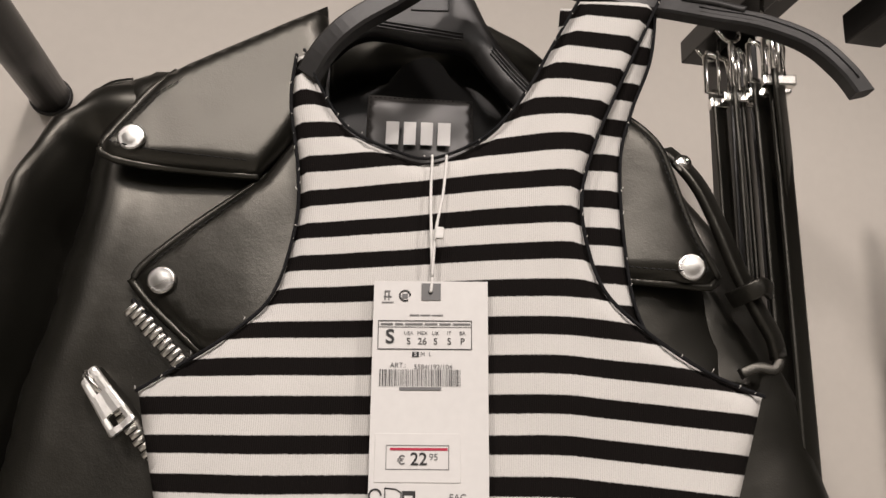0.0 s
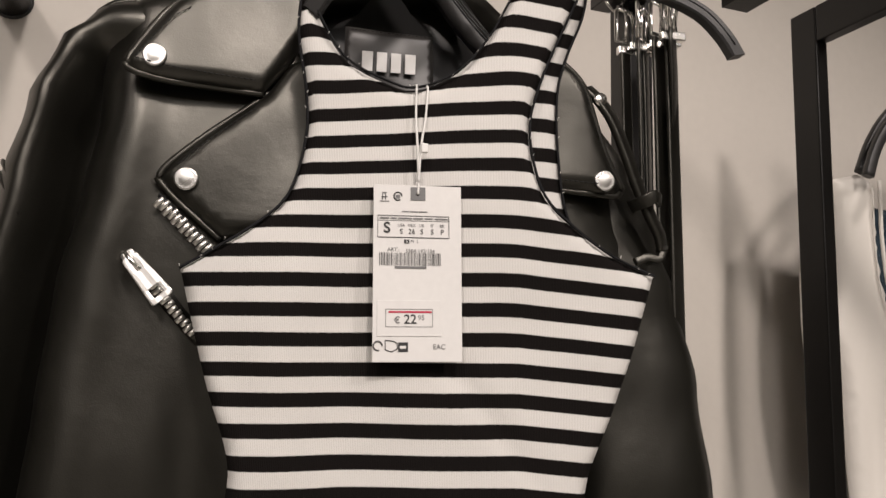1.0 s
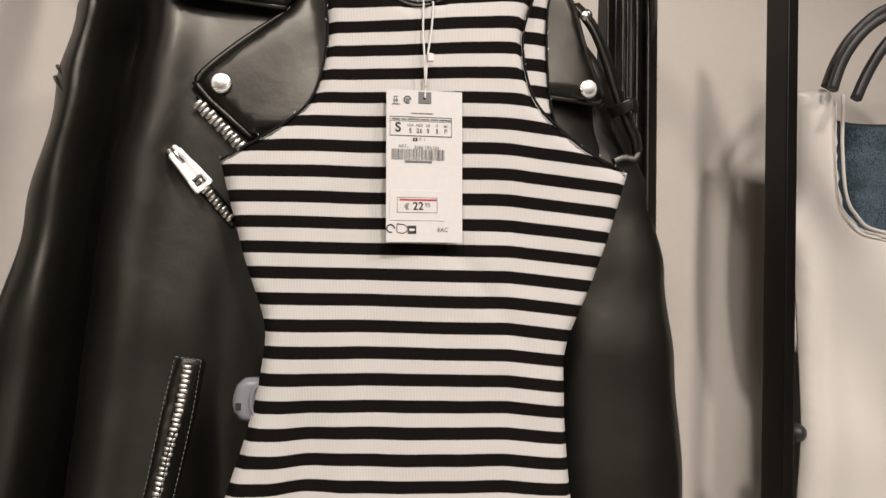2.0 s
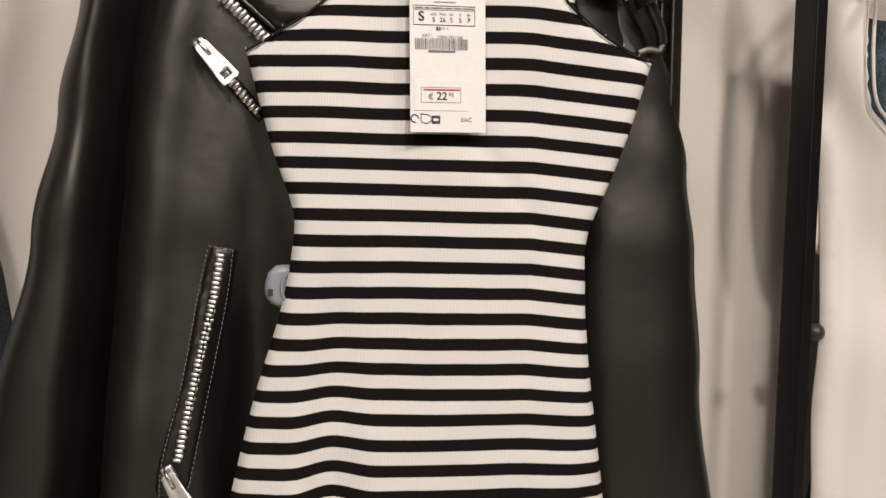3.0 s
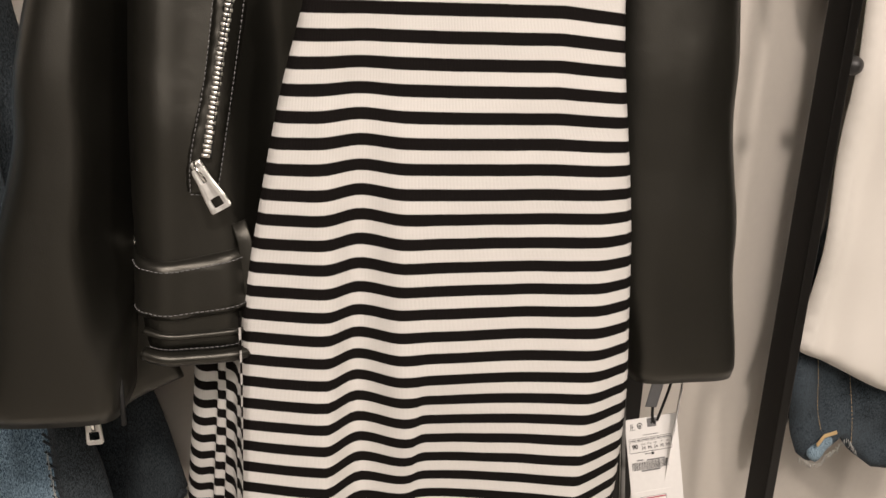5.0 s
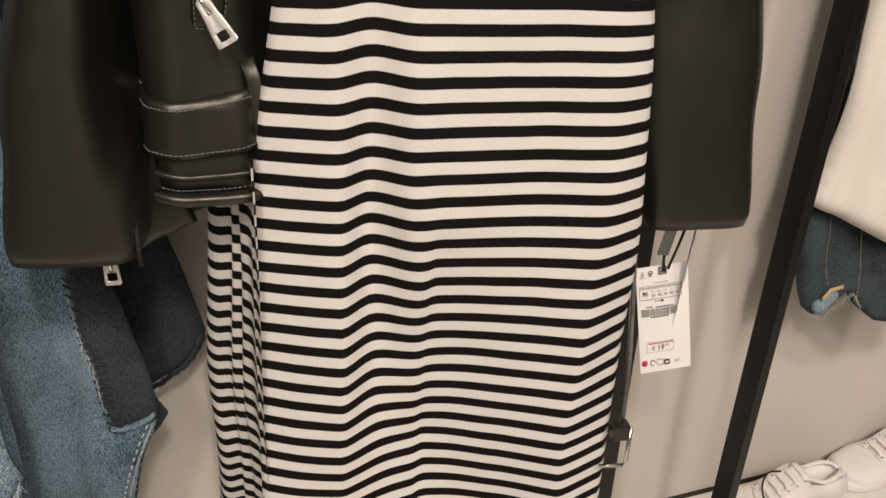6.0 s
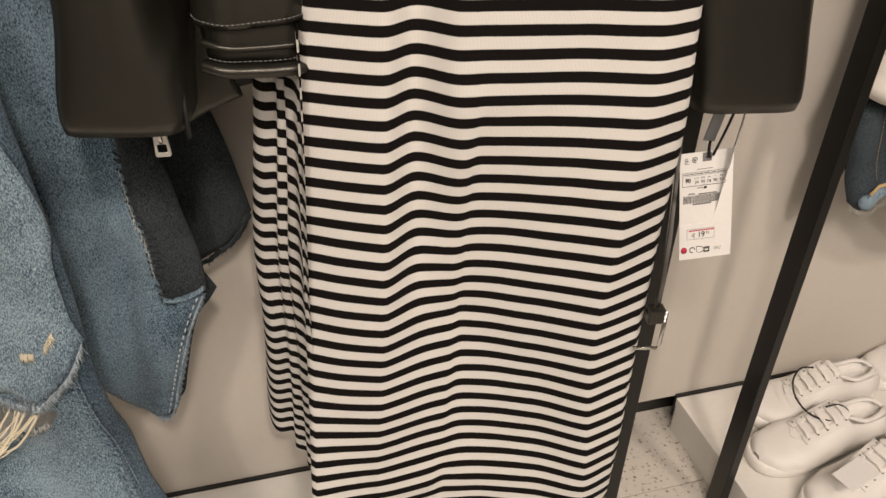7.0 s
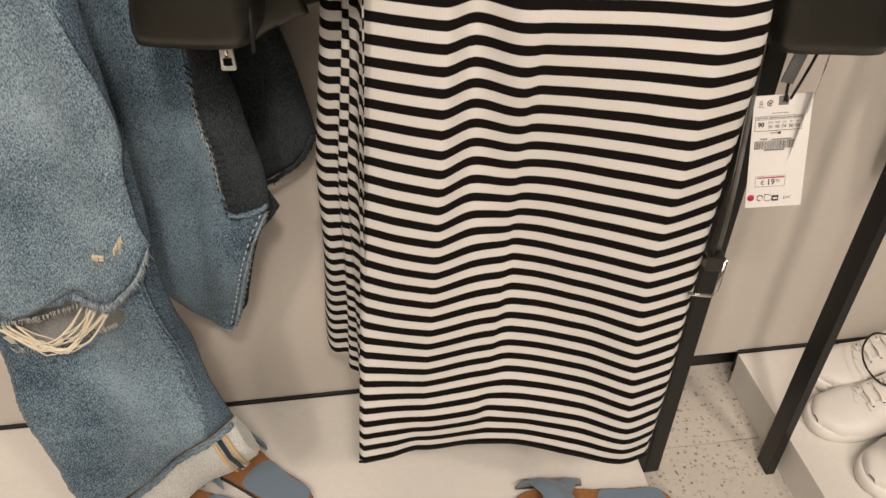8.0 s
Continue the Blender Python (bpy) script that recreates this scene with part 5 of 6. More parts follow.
def jeans_front():
    t = thing("ripped_jeans", "light blue ripped denim jeans with a rolled hem, hanging", "jeans", "hanging jeans")
    y = lambda x, z: lerp([(0.20, 0.368), (0.5, 0.392), (0.85, 0.425), (1.2, 0.450)], z)[0] + 0.10 * (x + 0.50) ** 2 + 0.010 * bell(x + 0.515 - (z - 0.5) * 0.06, 0.03) + wob(x, z, 8, 0.020) + wob(x, z, 26, 0.003)
    out = [(-0.465, 1.10), (-0.450, 0.95), (-0.441, 0.80), (-0.433, 0.708), (-0.419, 0.569), (-0.401, 0.420), (-0.391, 0.375), (-0.372, 0.336), (-0.433, 0.277), (-0.498, 0.204), (-0.585, 0.115), (-0.625, 0.30), (-0.628, 0.45), (-0.66, 0.62), (-0.70, 0.80), (-0.70, 1.10)]
    hole = in_ellipse(-0.536, 0.489, 0.074, 0.027, 0.30)
    line = spline([Vector(p).to_3d() for p in out], 0.010, True, (0, 7, 10, 14, 15))
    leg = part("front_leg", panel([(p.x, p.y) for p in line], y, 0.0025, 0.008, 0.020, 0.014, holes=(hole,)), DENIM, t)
    # darker denim between the side seam and the edge
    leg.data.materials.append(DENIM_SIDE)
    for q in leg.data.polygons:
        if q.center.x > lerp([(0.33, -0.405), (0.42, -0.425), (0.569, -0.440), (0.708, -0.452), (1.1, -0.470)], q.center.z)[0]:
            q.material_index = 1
    # far side of the same leg, seen through the knee hole
    bm, _ = flap([(-0.50, 1.05), (-0.49, 0.60), (-0.45, 0.34), (-0.60, 0.22), (-0.62, 0.45), (-0.68, 0.8), (-0.68, 1.05)], y, lambda x, z: 0.050, 0.014, 0.02, -0.02, 0.002, (0, 3, 5, 6))
    part("rear_leg", bm, DENIM_BACK, t, "grey reverse side of the denim")
    # outer seam with its raised, puckered line
    for off in (0.012, 0.022):
        seam = [(x - off, z) for x, z in ((-0.440, 0.80), (-0.433, 0.708), (-0.419, 0.569), (-0.401, 0.420), (-0.386, 0.355))]
        part("seam_stitching", stitches([Vector((p.x, y(p.x, p.y) - 0.0005, p.y)) for p in spline([Vector(q).to_3d() for q in seam], 0.006)], 0.0035, 0.002, 0.0006), SEAM_BLUE, leg)
    seam = [(-0.456, 0.80), (-0.450, 0.708), (-0.437, 0.569), (-0.419, 0.420), (-0.402, 0.345)]
    rnd = random.Random(5)
    pth = [Vector((p.x, y(p.x, p.y) + 0.002 + 0.0012 * math.sin(i * 1.7), p.y)) for i, p in enumerate(spline([Vector(q).to_3d() for q in seam], 0.005))]
    part("side_seam", tube(pth, 0.005, 6, flat=0.5), DENIM, leg)
    line2 = spline([Vector(q).to_3d() for q in seam], 0.0085)
    for k, q in enumerate(line2[1:-1]):
        yy = y(q.x, q.y) - 0.0035
        part("pucker", tube([(q.x - 0.006, yy + 0.003, q.y + 0.004), (q.x, yy, q.y + 0.001 * (k % 2)), (q.x + 0.007, yy + 0.003, q.y - 0.004)], 0.0022, 5, flat=0.7), DENIM, leg)
    # the thigh above the full-width tear hangs as a layer of its own over the lower leg
    upper = [(-0.70, 1.10), (-0.505, 1.10), (-0.478, 0.90)] + [(-0.43, 0.74), (-0.432, 0.679), (-0.428, 0.626), (-0.417, 0.6), (-0.431, 0.572), (-0.453, 0.546), (-0.473, 0.53), (-0.495, 0.529), (-0.509, 0.538)] + [(-0.60, 0.505), (-0.66, 0.62), (-0.70, 0.80)]
    yu = lambda x, z: y(x, z) - 0.007
    bm, line = flap(upper, yu, lambda x, z: 0.0, 0.008, 0.006, 0.005, 0.002, (0, 1, 6))
    thigh = part("torn_thigh", bm, DENIM_THIGH, leg, "faded thigh with a frayed lower edge")
    fringe([(-0.417, 0.6), (-0.431, 0.572), (-0.453, 0.546), (-0.473, 0.53), (-0.495, 0.529), (-0.509, 0.538)], yu, thigh, 0.011, 21, 2600, FRINGE_BLUE)
    fringe([(x - 0.004, z + 0.004) for x, z in [(-0.417, 0.6), (-0.431, 0.572), (-0.453, 0.546), (-0.473, 0.53), (-0.495, 0.529), (-0.509, 0.538)]], yu, thigh, 0.007, 22, 700, SEAM_BLUE)
    for off in (0.0, 0.0055):
        part("seam_stitching", stitches([Vector((p.x - off, y(p.x, p.y) - 0.0035, p.y)) for p in spline([Vector(q).to_3d() for q in [(-0.431, 0.572), (-0.425, 0.525), (-0.416, 0.461), (-0.403, 0.393)]], 0.006)], 0.0036, 0.0016, 0.0007), SEAM_BLUE, leg)
    # torn knee: fringes and the long cream strands across it
    fringe([(-0.620, 0.490), (-0.575, 0.500), (-0.52, 0.515), (-0.468, 0.535), (-0.452, 0.552)], y, leg, 0.008, 1)
    fringe([(-0.600, 0.449), (-0.555, 0.449), (-0.505, 0.468), (-0.472, 0.492)], y, leg, 0.009, 2, down=-1)
    fringe([(-0.478, 0.588), (-0.464, 0.590)], yu, thigh, 0.009, 3, 3000, FRAY)
    fringe([(-0.452, 0.598), (-0.443, 0.612)], yu, thigh, 0.011, 4, 3000, FRAY)
    rnd = random.Random(8)
    for i in range(15):
        a, b = rnd.random(), rnd.random()
        x0, x1 = -0.606 + 0.03 * a, -0.478 - 0.03 * b
        z0, z1 = 0.487 + 0.008 * rnd.random(), 0.516 + 0.010 * rnd.random()
        sag = rnd.uniform(0.034, 0.056)
        pts = [(x0 + (x1 - x0) * u, y(x0 + (x1 - x0) * u, z0) - 0.004 - 0.008 * math.sin(math.pi * u) * rnd.random(), z0 + (z1 - z0) * u - sag * math.sin(math.pi * u * 0.95)) for u in (i2 / 9 for i2 in range(10))]
        part("strand", tube(spline([Vector(p) for p in pts], 0.006), 0.0007 + 0.0006 * (i % 3 == 0), 5), FRAY, leg)
    # rolled hem, showing the pale reverse and the side seam's yellow tape
    roll_top = [(-0.368, 0.338), (-0.433, 0.278), (-0.498, 0.205), (-0.57, 0.125)]
    roll_low = [(-0.345, 0.285), (-0.409, 0.234), (-0.468, 0.165), (-0.53, 0.092)]
    rows = []
    for u in range(13):
        s = u / 12
        a = Vector(lerp([(i / 3, *p) for i, p in enumerate(roll_top)], s)).to_3d()
        b = Vector(lerp([(i / 3, *p) for i, p in enumerate(roll_low)], s)).to_3d()
        ya = y(a.x, a.y) + 0.007
        rows.append([(a.x, ya + 0.004, a.y + 0.003), (a.x, ya - 0.006, a.y), ((a.x + b.x) / 2, ya - 0.013, (a.y + b.y) / 2), (b.x, ya - 0.010, b.y), (b.x, ya + 0.002, b.y - 0.003), ((a.x + b.x) / 2, ya + 0.008, (a.y + b.y) / 2)])
    bm = loft(rows, closed_ring=True)
    bmesh.ops.recalc_face_normals(bm, faces=bm.faces)
    cuff = part("rolled_hem", bm, DENIM_BACK, t, "pale grey rolled-up denim hem")
    part("hem_edge", tube([Vector((p.x, y(p.x, p.y) - 0.001, p.y + 0.002 + 0.0012 * math.sin(i * 1.3))) for i, p in enumerate(spline([Vector(q).to_3d() for q in roll_top], 0.004))], 0.0035, 6), DENIM, cuff)
    for dx in (0.012, 0.026):
        a, b = Vector((-0.368 - dx, 0.335 - dx * 0.92)), Vector((-0.345 - dx, 0.283 - dx * 0.80))
        part("seam_tape", bar([(a.x, y(a.x, a.y) - 0.0025, a.y), ((a.x + b.x) / 2, y(a.x, a.y) - 0.0080, (a.y + b.y) / 2), (b.x, y(a.x, a.y) - 0.0055, b.y)], 0.005, 0.001, (0, -1, 0)), TAN, cuff, "yellow overlock tape")
    part("seam_core", bar([(-0.387, y(-0.387, 0.318) - 0.0025, 0.3175), (-0.3755, y(-0.387, 0.318) - 0.0085, 0.2925), (-0.364, y(-0.387, 0.318) - 0.0055, 0.268)], 0.007, 0.001, (0, -1, 0)), DENIM_DARK, cuff)


jeans_front()


def jeans_second():
    t = thing("ripped_jeans", "blue washed denim jeans leg with a frayed raw hem", "jeans", "hanging jeans")
    y = lambda x, z: 0.515 + 0.020 * bell(x + 0.415 - (z - 0.6) * 0.1, 0.02) - 0.010 * bell(x + 0.44, 0.03) + 0.10 * smooth01(z, 0.85, 1.2) * 0.3 + wob(x, z, 9, 0.02)
    out = [(-0.44, 1.15), (-0.41, 0.95), (-0.388, 0.76), (-0.379, 0.664), (-0.366, 0.612), (-0.331, 0.548), (-0.340, 0.535), (-0.358, 0.49), (-0.384, 0.40), (-0.394, 0.364), (-0.408, 0.350), (-0.432, 0.351), (-0.456, 0.368), (-0.505, 0.486), (-0.545, 0.654), (-0.57, 0.806), (-0.60, 1.15)]
    bm, line = flap(out, y, lambda x, z: 0.0, 0.008, 0.022, 0.020, 0.003, (0, 5, 10, 16))
    leg = part("leg", bm, DENIM_LEG, t)
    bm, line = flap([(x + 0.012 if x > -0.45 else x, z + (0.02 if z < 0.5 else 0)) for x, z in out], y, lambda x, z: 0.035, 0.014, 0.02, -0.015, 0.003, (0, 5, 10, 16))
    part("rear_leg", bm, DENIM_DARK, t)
    rawp = [(-0.333, 0.546), (-0.345, 0.522), (-0.360, 0.482), (-0.386, 0.398), (-0.396, 0.364), (-0.409, 0.352), (-0.450, 0.366)]
    part("hem_edge", tube([Vector((p.x + 0.0012 * math.sin(i * 2.1), y(p.x, p.y) + 0.013, p.y)) for i, p in enumerate(spline([Vector(q).to_3d() for q in rawp], 0.004))], 0.0050, 6, flat=0.6), DENIM, leg)
    fringe(rawp, lambda x, z: y(x, z) + 0.010, leg, 0.005, 6, 1400, FRINGE_BLUE)
    part("hem_stitching", stitches([Vector((p.x - 0.005, y(p.x, p.y) + 0.003, p.y + 0.002)) for p in spline([Vector(q).to_3d() for q in rawp[:5]], 0.004)], 0.0055, 0.0045, 0.0012), FRINGE_BLUE, leg)
    fold = [(-0.402, 0.90), (-0.398, 0.76), (-0.392, 0.66), (-0.380, 0.60), (-0.372, 0.56)]
    part("side_seam", tube([Vector((p.x, y(p.x, p.y) + 0.004, p.y)) for p in spline([Vector(q).to_3d() for q in fold], 0.006)], 0.004, 6, flat=0.5), DENIM, leg)
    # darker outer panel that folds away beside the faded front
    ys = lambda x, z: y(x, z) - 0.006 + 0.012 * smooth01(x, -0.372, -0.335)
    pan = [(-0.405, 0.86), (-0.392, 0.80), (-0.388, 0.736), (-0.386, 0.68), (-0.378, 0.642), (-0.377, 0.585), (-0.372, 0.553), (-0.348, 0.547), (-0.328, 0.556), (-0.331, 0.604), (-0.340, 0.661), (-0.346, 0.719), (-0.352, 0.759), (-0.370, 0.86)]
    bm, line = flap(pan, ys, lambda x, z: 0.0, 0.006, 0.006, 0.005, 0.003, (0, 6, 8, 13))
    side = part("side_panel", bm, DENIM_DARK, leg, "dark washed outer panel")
    for i, q in enumerate(spline([Vector(q).to_3d() for q in pan[2:7]], 0.0095)):
        yy = ys(q.x, q.y) - 0.003
        part("pucker", tube([(q.x - 0.003, yy + 0.002, q.y + 0.005), (q.x + 0.004, yy, q.y + 0.001 * (i % 2)), (q.x + 0.012, yy + 0.003, q.y - 0.004)], 0.0020, 5, flat=0.6), DENIM_DARK, side)
    fringe([(-0.388, 0.72), (-0.385, 0.68), (-0.378, 0.642), (-0.376, 0.59)], lambda x, z: ys(x, z) - 0.002, side, 0.006, 16, 420)
    part("hem_edge", tube([Vector((p.x, ys(p.x, p.y) - 0.002, p.y + 0.0010 * math.sin(i * 2.0))) for i, p in enumerate(spline([Vector(q).to_3d() for q in ((-0.372, 0.556), (-0.348, 0.551), (-0.329, 0.559))], 0.004))], 0.0045, 6, flat=0.6), DENIM, side)


jeans_second()


def jeans_dark():
    t = thing("dark_jeans", "black washed denim jeans with a frayed hem, hanging near the wall", "jeans", "hanging jeans")
    y = lambda x, z: 0.585 + 0.018 * bell(x + 0.36, 0.03) + wob(x, z, 9, 0.018)
    out = [(-0.45, 1.32), (-0.418, 1.233), (-0.402, 1.166), (-0.392, 1.09), (-0.362, 0.92), (-0.306, 0.742), (-0.279, 0.612), (-0.300, 0.575), (-0.353, 0.533), (-0.45, 0.54), (-0.56, 0.60), (-0.60, 1.0), (-0.60, 1.32)]
    bm, line = flap(out, y, lambda x, z: 0.0, 0.010, 0.022, 0.018, 0.003, (0, 6, 8, 12))
    leg = part("leg", bm, DENIM_DARK, t)
    hem = [(-0.281, 0.612), (-0.300, 0.577), (-0.326, 0.553), (-0.353, 0.535), (-0.42, 0.537)]
    part("hem_edge", tube([Vector((p.x, y(p.x, p.y) + 0.010, p.y + 0.0012 * math.sin(i * 2))) for i, p in enumerate(spline([Vector(q).to_3d() for q in hem], 0.004))], 0.005, 6, flat=0.6), DENIM_DARK, leg)
    fringe(hem, lambda x, z: y(x, z) + 0.008, leg, 0.005, 7, 500, DENIM_DARK)
    part("side_seam", tube([Vector((p.x, y(p.x, p.y), p.y)) for p in spline([Vector(q).to_3d() for q in ((-0.40, 1.08), (-0.375, 0.90), (-0.335, 0.742), (-0.345, 0.60))], 0.006)], 0.003, 6, flat=0.5), DENIM_DARK, leg)


jeans_dark()

# ---------- the neighbouring bay: white top over denim ----------


def white_top():
    t = thing("white_top", "sleeveless off-white jersey top with a square neck on a hanger", "top")
    y = lambda x, z: 0.655 + 0.30 * (x - 0.66) ** 2 + 0.012 * bell(x - 0.545, 0.018) * (1 - smooth01(z, 1.2, 1.4)) + wob(x, z, 7, 0.016)
    out = [(0.505, 1.503), (0.537, 1.510), (0.554, 1.500), (0.559, 1.442), (0.567, 1.381), (0.580, 1.354), (0.609, 1.335), (0.72, 1.330), (0.75, 1.37), (0.765, 1.50), (0.80, 1.50), (0.83, 1.35), (0.85, 1.2), (0.84, 0.62), (0.70, 0.635), (0.633, 0.654), (0.571, 0.684), (0.512, 0.710), (0.500, 0.724),
           (0.514, 0.80), (0.514, 1.0), (0.515, 1.143), (0.511, 1.24), (0.505, 1.29), (0.486, 1.33), (0.499, 1.37), (0.502, 1.43)]
    bm, line = flap(out, y, lambda x, z: 0.0, 0.010, 0.018, 0.016, 0.002, (0, 1, 2, 9, 10, 13, 18))
    body = part("body", bm, WHITE_KNIT, t)
    part("neck_binding", tube([Vector((p.x - 0.004, y(p.x, p.y) - 0.001, p.y)) for p in spline([Vector(q).to_3d() for q in out[2:10]], 0.006)], 0.0022, 6), WHITE_KNIT, body)
    part("neck_seam", tube([Vector((p.x - 0.013, y(p.x, p.y) - 0.0008, p.y - 0.008)) for p in spline([Vector(q).to_3d() for q in out[2:10]], 0.006)], 0.0009, 4), WHITE_KNIT, body)
    bm, line = flap([(0.482, 1.485), (0.520, 1.495), (0.536, 1.43), (0.540, 1.20), (0.50, 1.20), (0.478, 1.29), (0.474, 1.38)], lambda x, z: 0.685, lambda x, z: 0.0, 0.012, 0.01, 0.006, 0.002, (0, 1))
    part("back", bm, WHITE_KNIT, t)
    part("pin", lathe([(0.010, 0), (0.012, 0.004), (0.010, 0.010), (0.004, 0.014), (0.0004, 0.015)], 16, "y", (0.503, 0.672, 1.087)), HANGER, t, "dark plastic security pin")
    for k, (dy, dz) in enumerate(((-0.01, 0.0), (0.012, 0.01), (-0.03, -0.014))):
        h = thing("clothes_hanger", "curved black plastic hanger in the neighbouring bay", "hanger", "black hangers")
        p = [(0.526 + 0.008 * k, 0.650 + dy, 1.500 + dz), (0.536 + 0.010 * k, 0.648 + dy, 1.532 + dz), (0.552 + 0.010 * k, 0.645 + dy, 1.560 + dz), (0.577 + 0.008 * k, 0.645 + dy, 1.584 + dz), (0.610, 0.645 + dy, 1.602 + dz), (0.665, 0.645 + dy, 1.625 + dz), (0.72, 0.645 + dy, 1.60 + dz), (0.78, 0.645 + dy, 1.52 + dz)]
        part("bar", bar(spline([Vector(q) for q in p], 0.006), 0.011, 0.009, (0, -1, 0)), HANGER, h)


white_top()


def denim_under():
    t = thing("denim_jacket", "dark blue denim jacket hanging under the white top", "jacket")
    y = lambda x, z: 0.690 + wob(x, z, 12, 0.02) + 0.012 * bell(x - 0.575 - (0.6 - z) * 0.2, 0.014)
    out = [(0.548, 1.485), (0.62, 1.478), (0.74, 1.478), (0.82, 1.3), (0.80, 0.50), (0.667, 0.512), (0.630, 0.540), (0.607, 0.566), (0.588, 0.538), (0.564, 0.530), (0.545, 0.542), (0.532, 0.586), (0.515, 0.700), (0.54, 0.90), (0.55, 1.2)]
    bm, line = flap(out, y, lambda x, z: 0.0, 0.010, 0.014, 0.012, 0.003, (0, 2, 4, 5, 7, 10))
    body = part("body", bm, DENIM_NAVY, t)
    for pts in (((0.555, 0.72), (0.565, 0.62), (0.575, 0.575)), ((0.60, 0.70), (0.615, 0.60), (0.62, 0.56)), ((0.555, 1.40), (0.60, 1.37), (0.66, 1.30))):
        part("seam_stitching", stitches([Vector((p.x, y(p.x, p.y) - 0.001, p.y)) for p in spline([Vector(q).to_3d() for q in pts], 0.006)], 0.004, 0.002, 0.0004), TAN, body)
    bm, line = flap([(0.553, 1.478), (0.62, 1.472), (0.70, 1.470), (0.70, 1.25), (0.60, 1.25), (0.560, 1.30)], y, lambda x, z: -0.004 + wob(x, z, 45, 0.004), 0.006, 0.005, 0.003, 0.003, (0, 2, 3))
    part("faded_front", bm, DENIM_FADED, body, "faded blue denim front below the collar")
    fringe([(0.540, 0.542), (0.564, 0.532), (0.588, 0.540), (0.607, 0.568), (0.63, 0.545)], y, body, 0.008, 9, 600)
    part("faded_patch", flap([(0.556, 0.560), (0.585, 0.573), (0.592, 0.560), (0.583, 0.545), (0.566, 0.536), (0.553, 0.545)], y, lambda x, z: -0.003, 0.006, 0.004, 0.003, 0.002)[0], DENIM, body)
    part("tan_tape", bar([(0.560, y(0.56, 0.56) - 0.006, 0.565), (0.575, y(0.575, 0.57) - 0.006, 0.575), (0.592, y(0.59, 0.575) - 0.006, 0.581)], 0.006, 0.001, (0, -1, 0)), TAN, body)
    far = thing("denim_garment", "dark denim garment edge hanging behind the steel post", "clothing")
    yf = lambda x, z: 0.735 + wob(x, z, 12, 0.01)
    bm, line = flap([(0.530, 0.66), (0.522, 0.62), (0.515, 0.572), (0.520, 0.510), (0.54, 0.52), (0.56, 0.60), (0.56, 0.70)], yf, lambda x, z: 0.0, 0.010, 0.01, 0.008, 0.003)
    part("body", bm, DENIM_DARK, far)


denim_under()

# ---------- sandals and sneakers on the plinths ----------


def foot_outline(L, w):
    """Sole outline: toe at x = 0, heel at x = L."""
    up = [(0.00, 0.0), (0.02, 0.45), (0.10, 0.82), (0.26, 1.0), (0.45, 0.84), (0.65, 0.72), (0.85, 0.74), (0.96, 0.52), (1.0, 0.0)]
    return [(x * L, v * w) for x, v in up] + [(x * L, -v * w * 0.9) for x, v in reversed(up[1:-1])]


def slab(outline, z0, z1, bevel):
    ln = spline([Vector((a, b, 0)) for a, b in outline], 0.006, True)
    c = sum(ln, Vector()) / len(ln)
    rings = []
    for z, s in ((z0, -bevel), (z0 + bevel, 0), (z1 - bevel, 0), (z1, -bevel)):
        rings.append([(p.x + (p - c).normalized().x * s, p.y + (p - c).normalized().y * s, z) for p in ln])
    return loft(rings)


def sandal(x, y, turn, label):
    m = ROOM @ Matrix.Translation((x, y, 0.078)) @ Matrix.Rotation(turn, 4, "Z")
    t = thing("sandal", label, "sandal", "sandals on the plinth", m=m)
    L, w = 0.245, 0.042
    part("outsole", slab(foot_outline(L, w), 0.0, 0.008, 0.0015), INK, t)
    part("insole", slab([(a * 0.985 + 0.002, b * 0.97) for a, b in foot_outline(L, w)], 0.0085, 0.015, 0.0015), TAN_LEATHER, t, "tan leather insole")
    part("footbed_pad", slab([(0.135, 0.026), (0.18, 0.027), (0.225, 0.026), (0.233, 0.0), (0.225, -0.024), (0.18, -0.025), (0.135, -0.024)], 0.0152, 0.0172, 0.0006), BLUE_SUEDE, t, "blue-grey suede footbed pad")
    part("mark", box(0.112, -0.008, 0.0151, 0.118, 0.008, 0.0155), CARD, t, "small pale printed block", smooth=False)
    for k, (xa, xb) in enumerate(((0.035, 0.095), (0.095, 0.035))):
        rows = []
        for i in range(17):
            a = math.pi * i / 16
            yy = -math.cos(a) * (w + 0.004)
            zz = 0.010 + math.sin(a) ** 0.8 * (0.040 + 0.005 * k)
            xx = xa + (xb - xa) * i / 16
            d = 0.021 * (1 + 0.06 * math.sin(i * 1.9 + k))
            rows.append([(xx - d, yy, zz - 0.001), (xx, yy * 1.02, zz + 0.003), (xx + d, yy, zz - 0.001), (xx + d, yy * 0.96, zz - 0.004), (xx - d, yy * 0.96, zz - 0.004)])
        bm = loft(rows)
        bmesh.ops.recalc_face_normals(bm, faces=bm.faces)
        part("crossed_strap", bm, BLUE_SUEDE, t, "wide blue-grey suede strap")
    return t


sandal(0.062, 0.425, radians(-4), "tan leather sandal with crossed blue-grey suede straps, on white")
sandal(-0.405, 0.640, radians(-44), "tan sandal with blue suede straps beside the rolled hem")
sandal(-0.505, 0.535, radians(-20), "tan sandal with blue suede straps under the jeans")


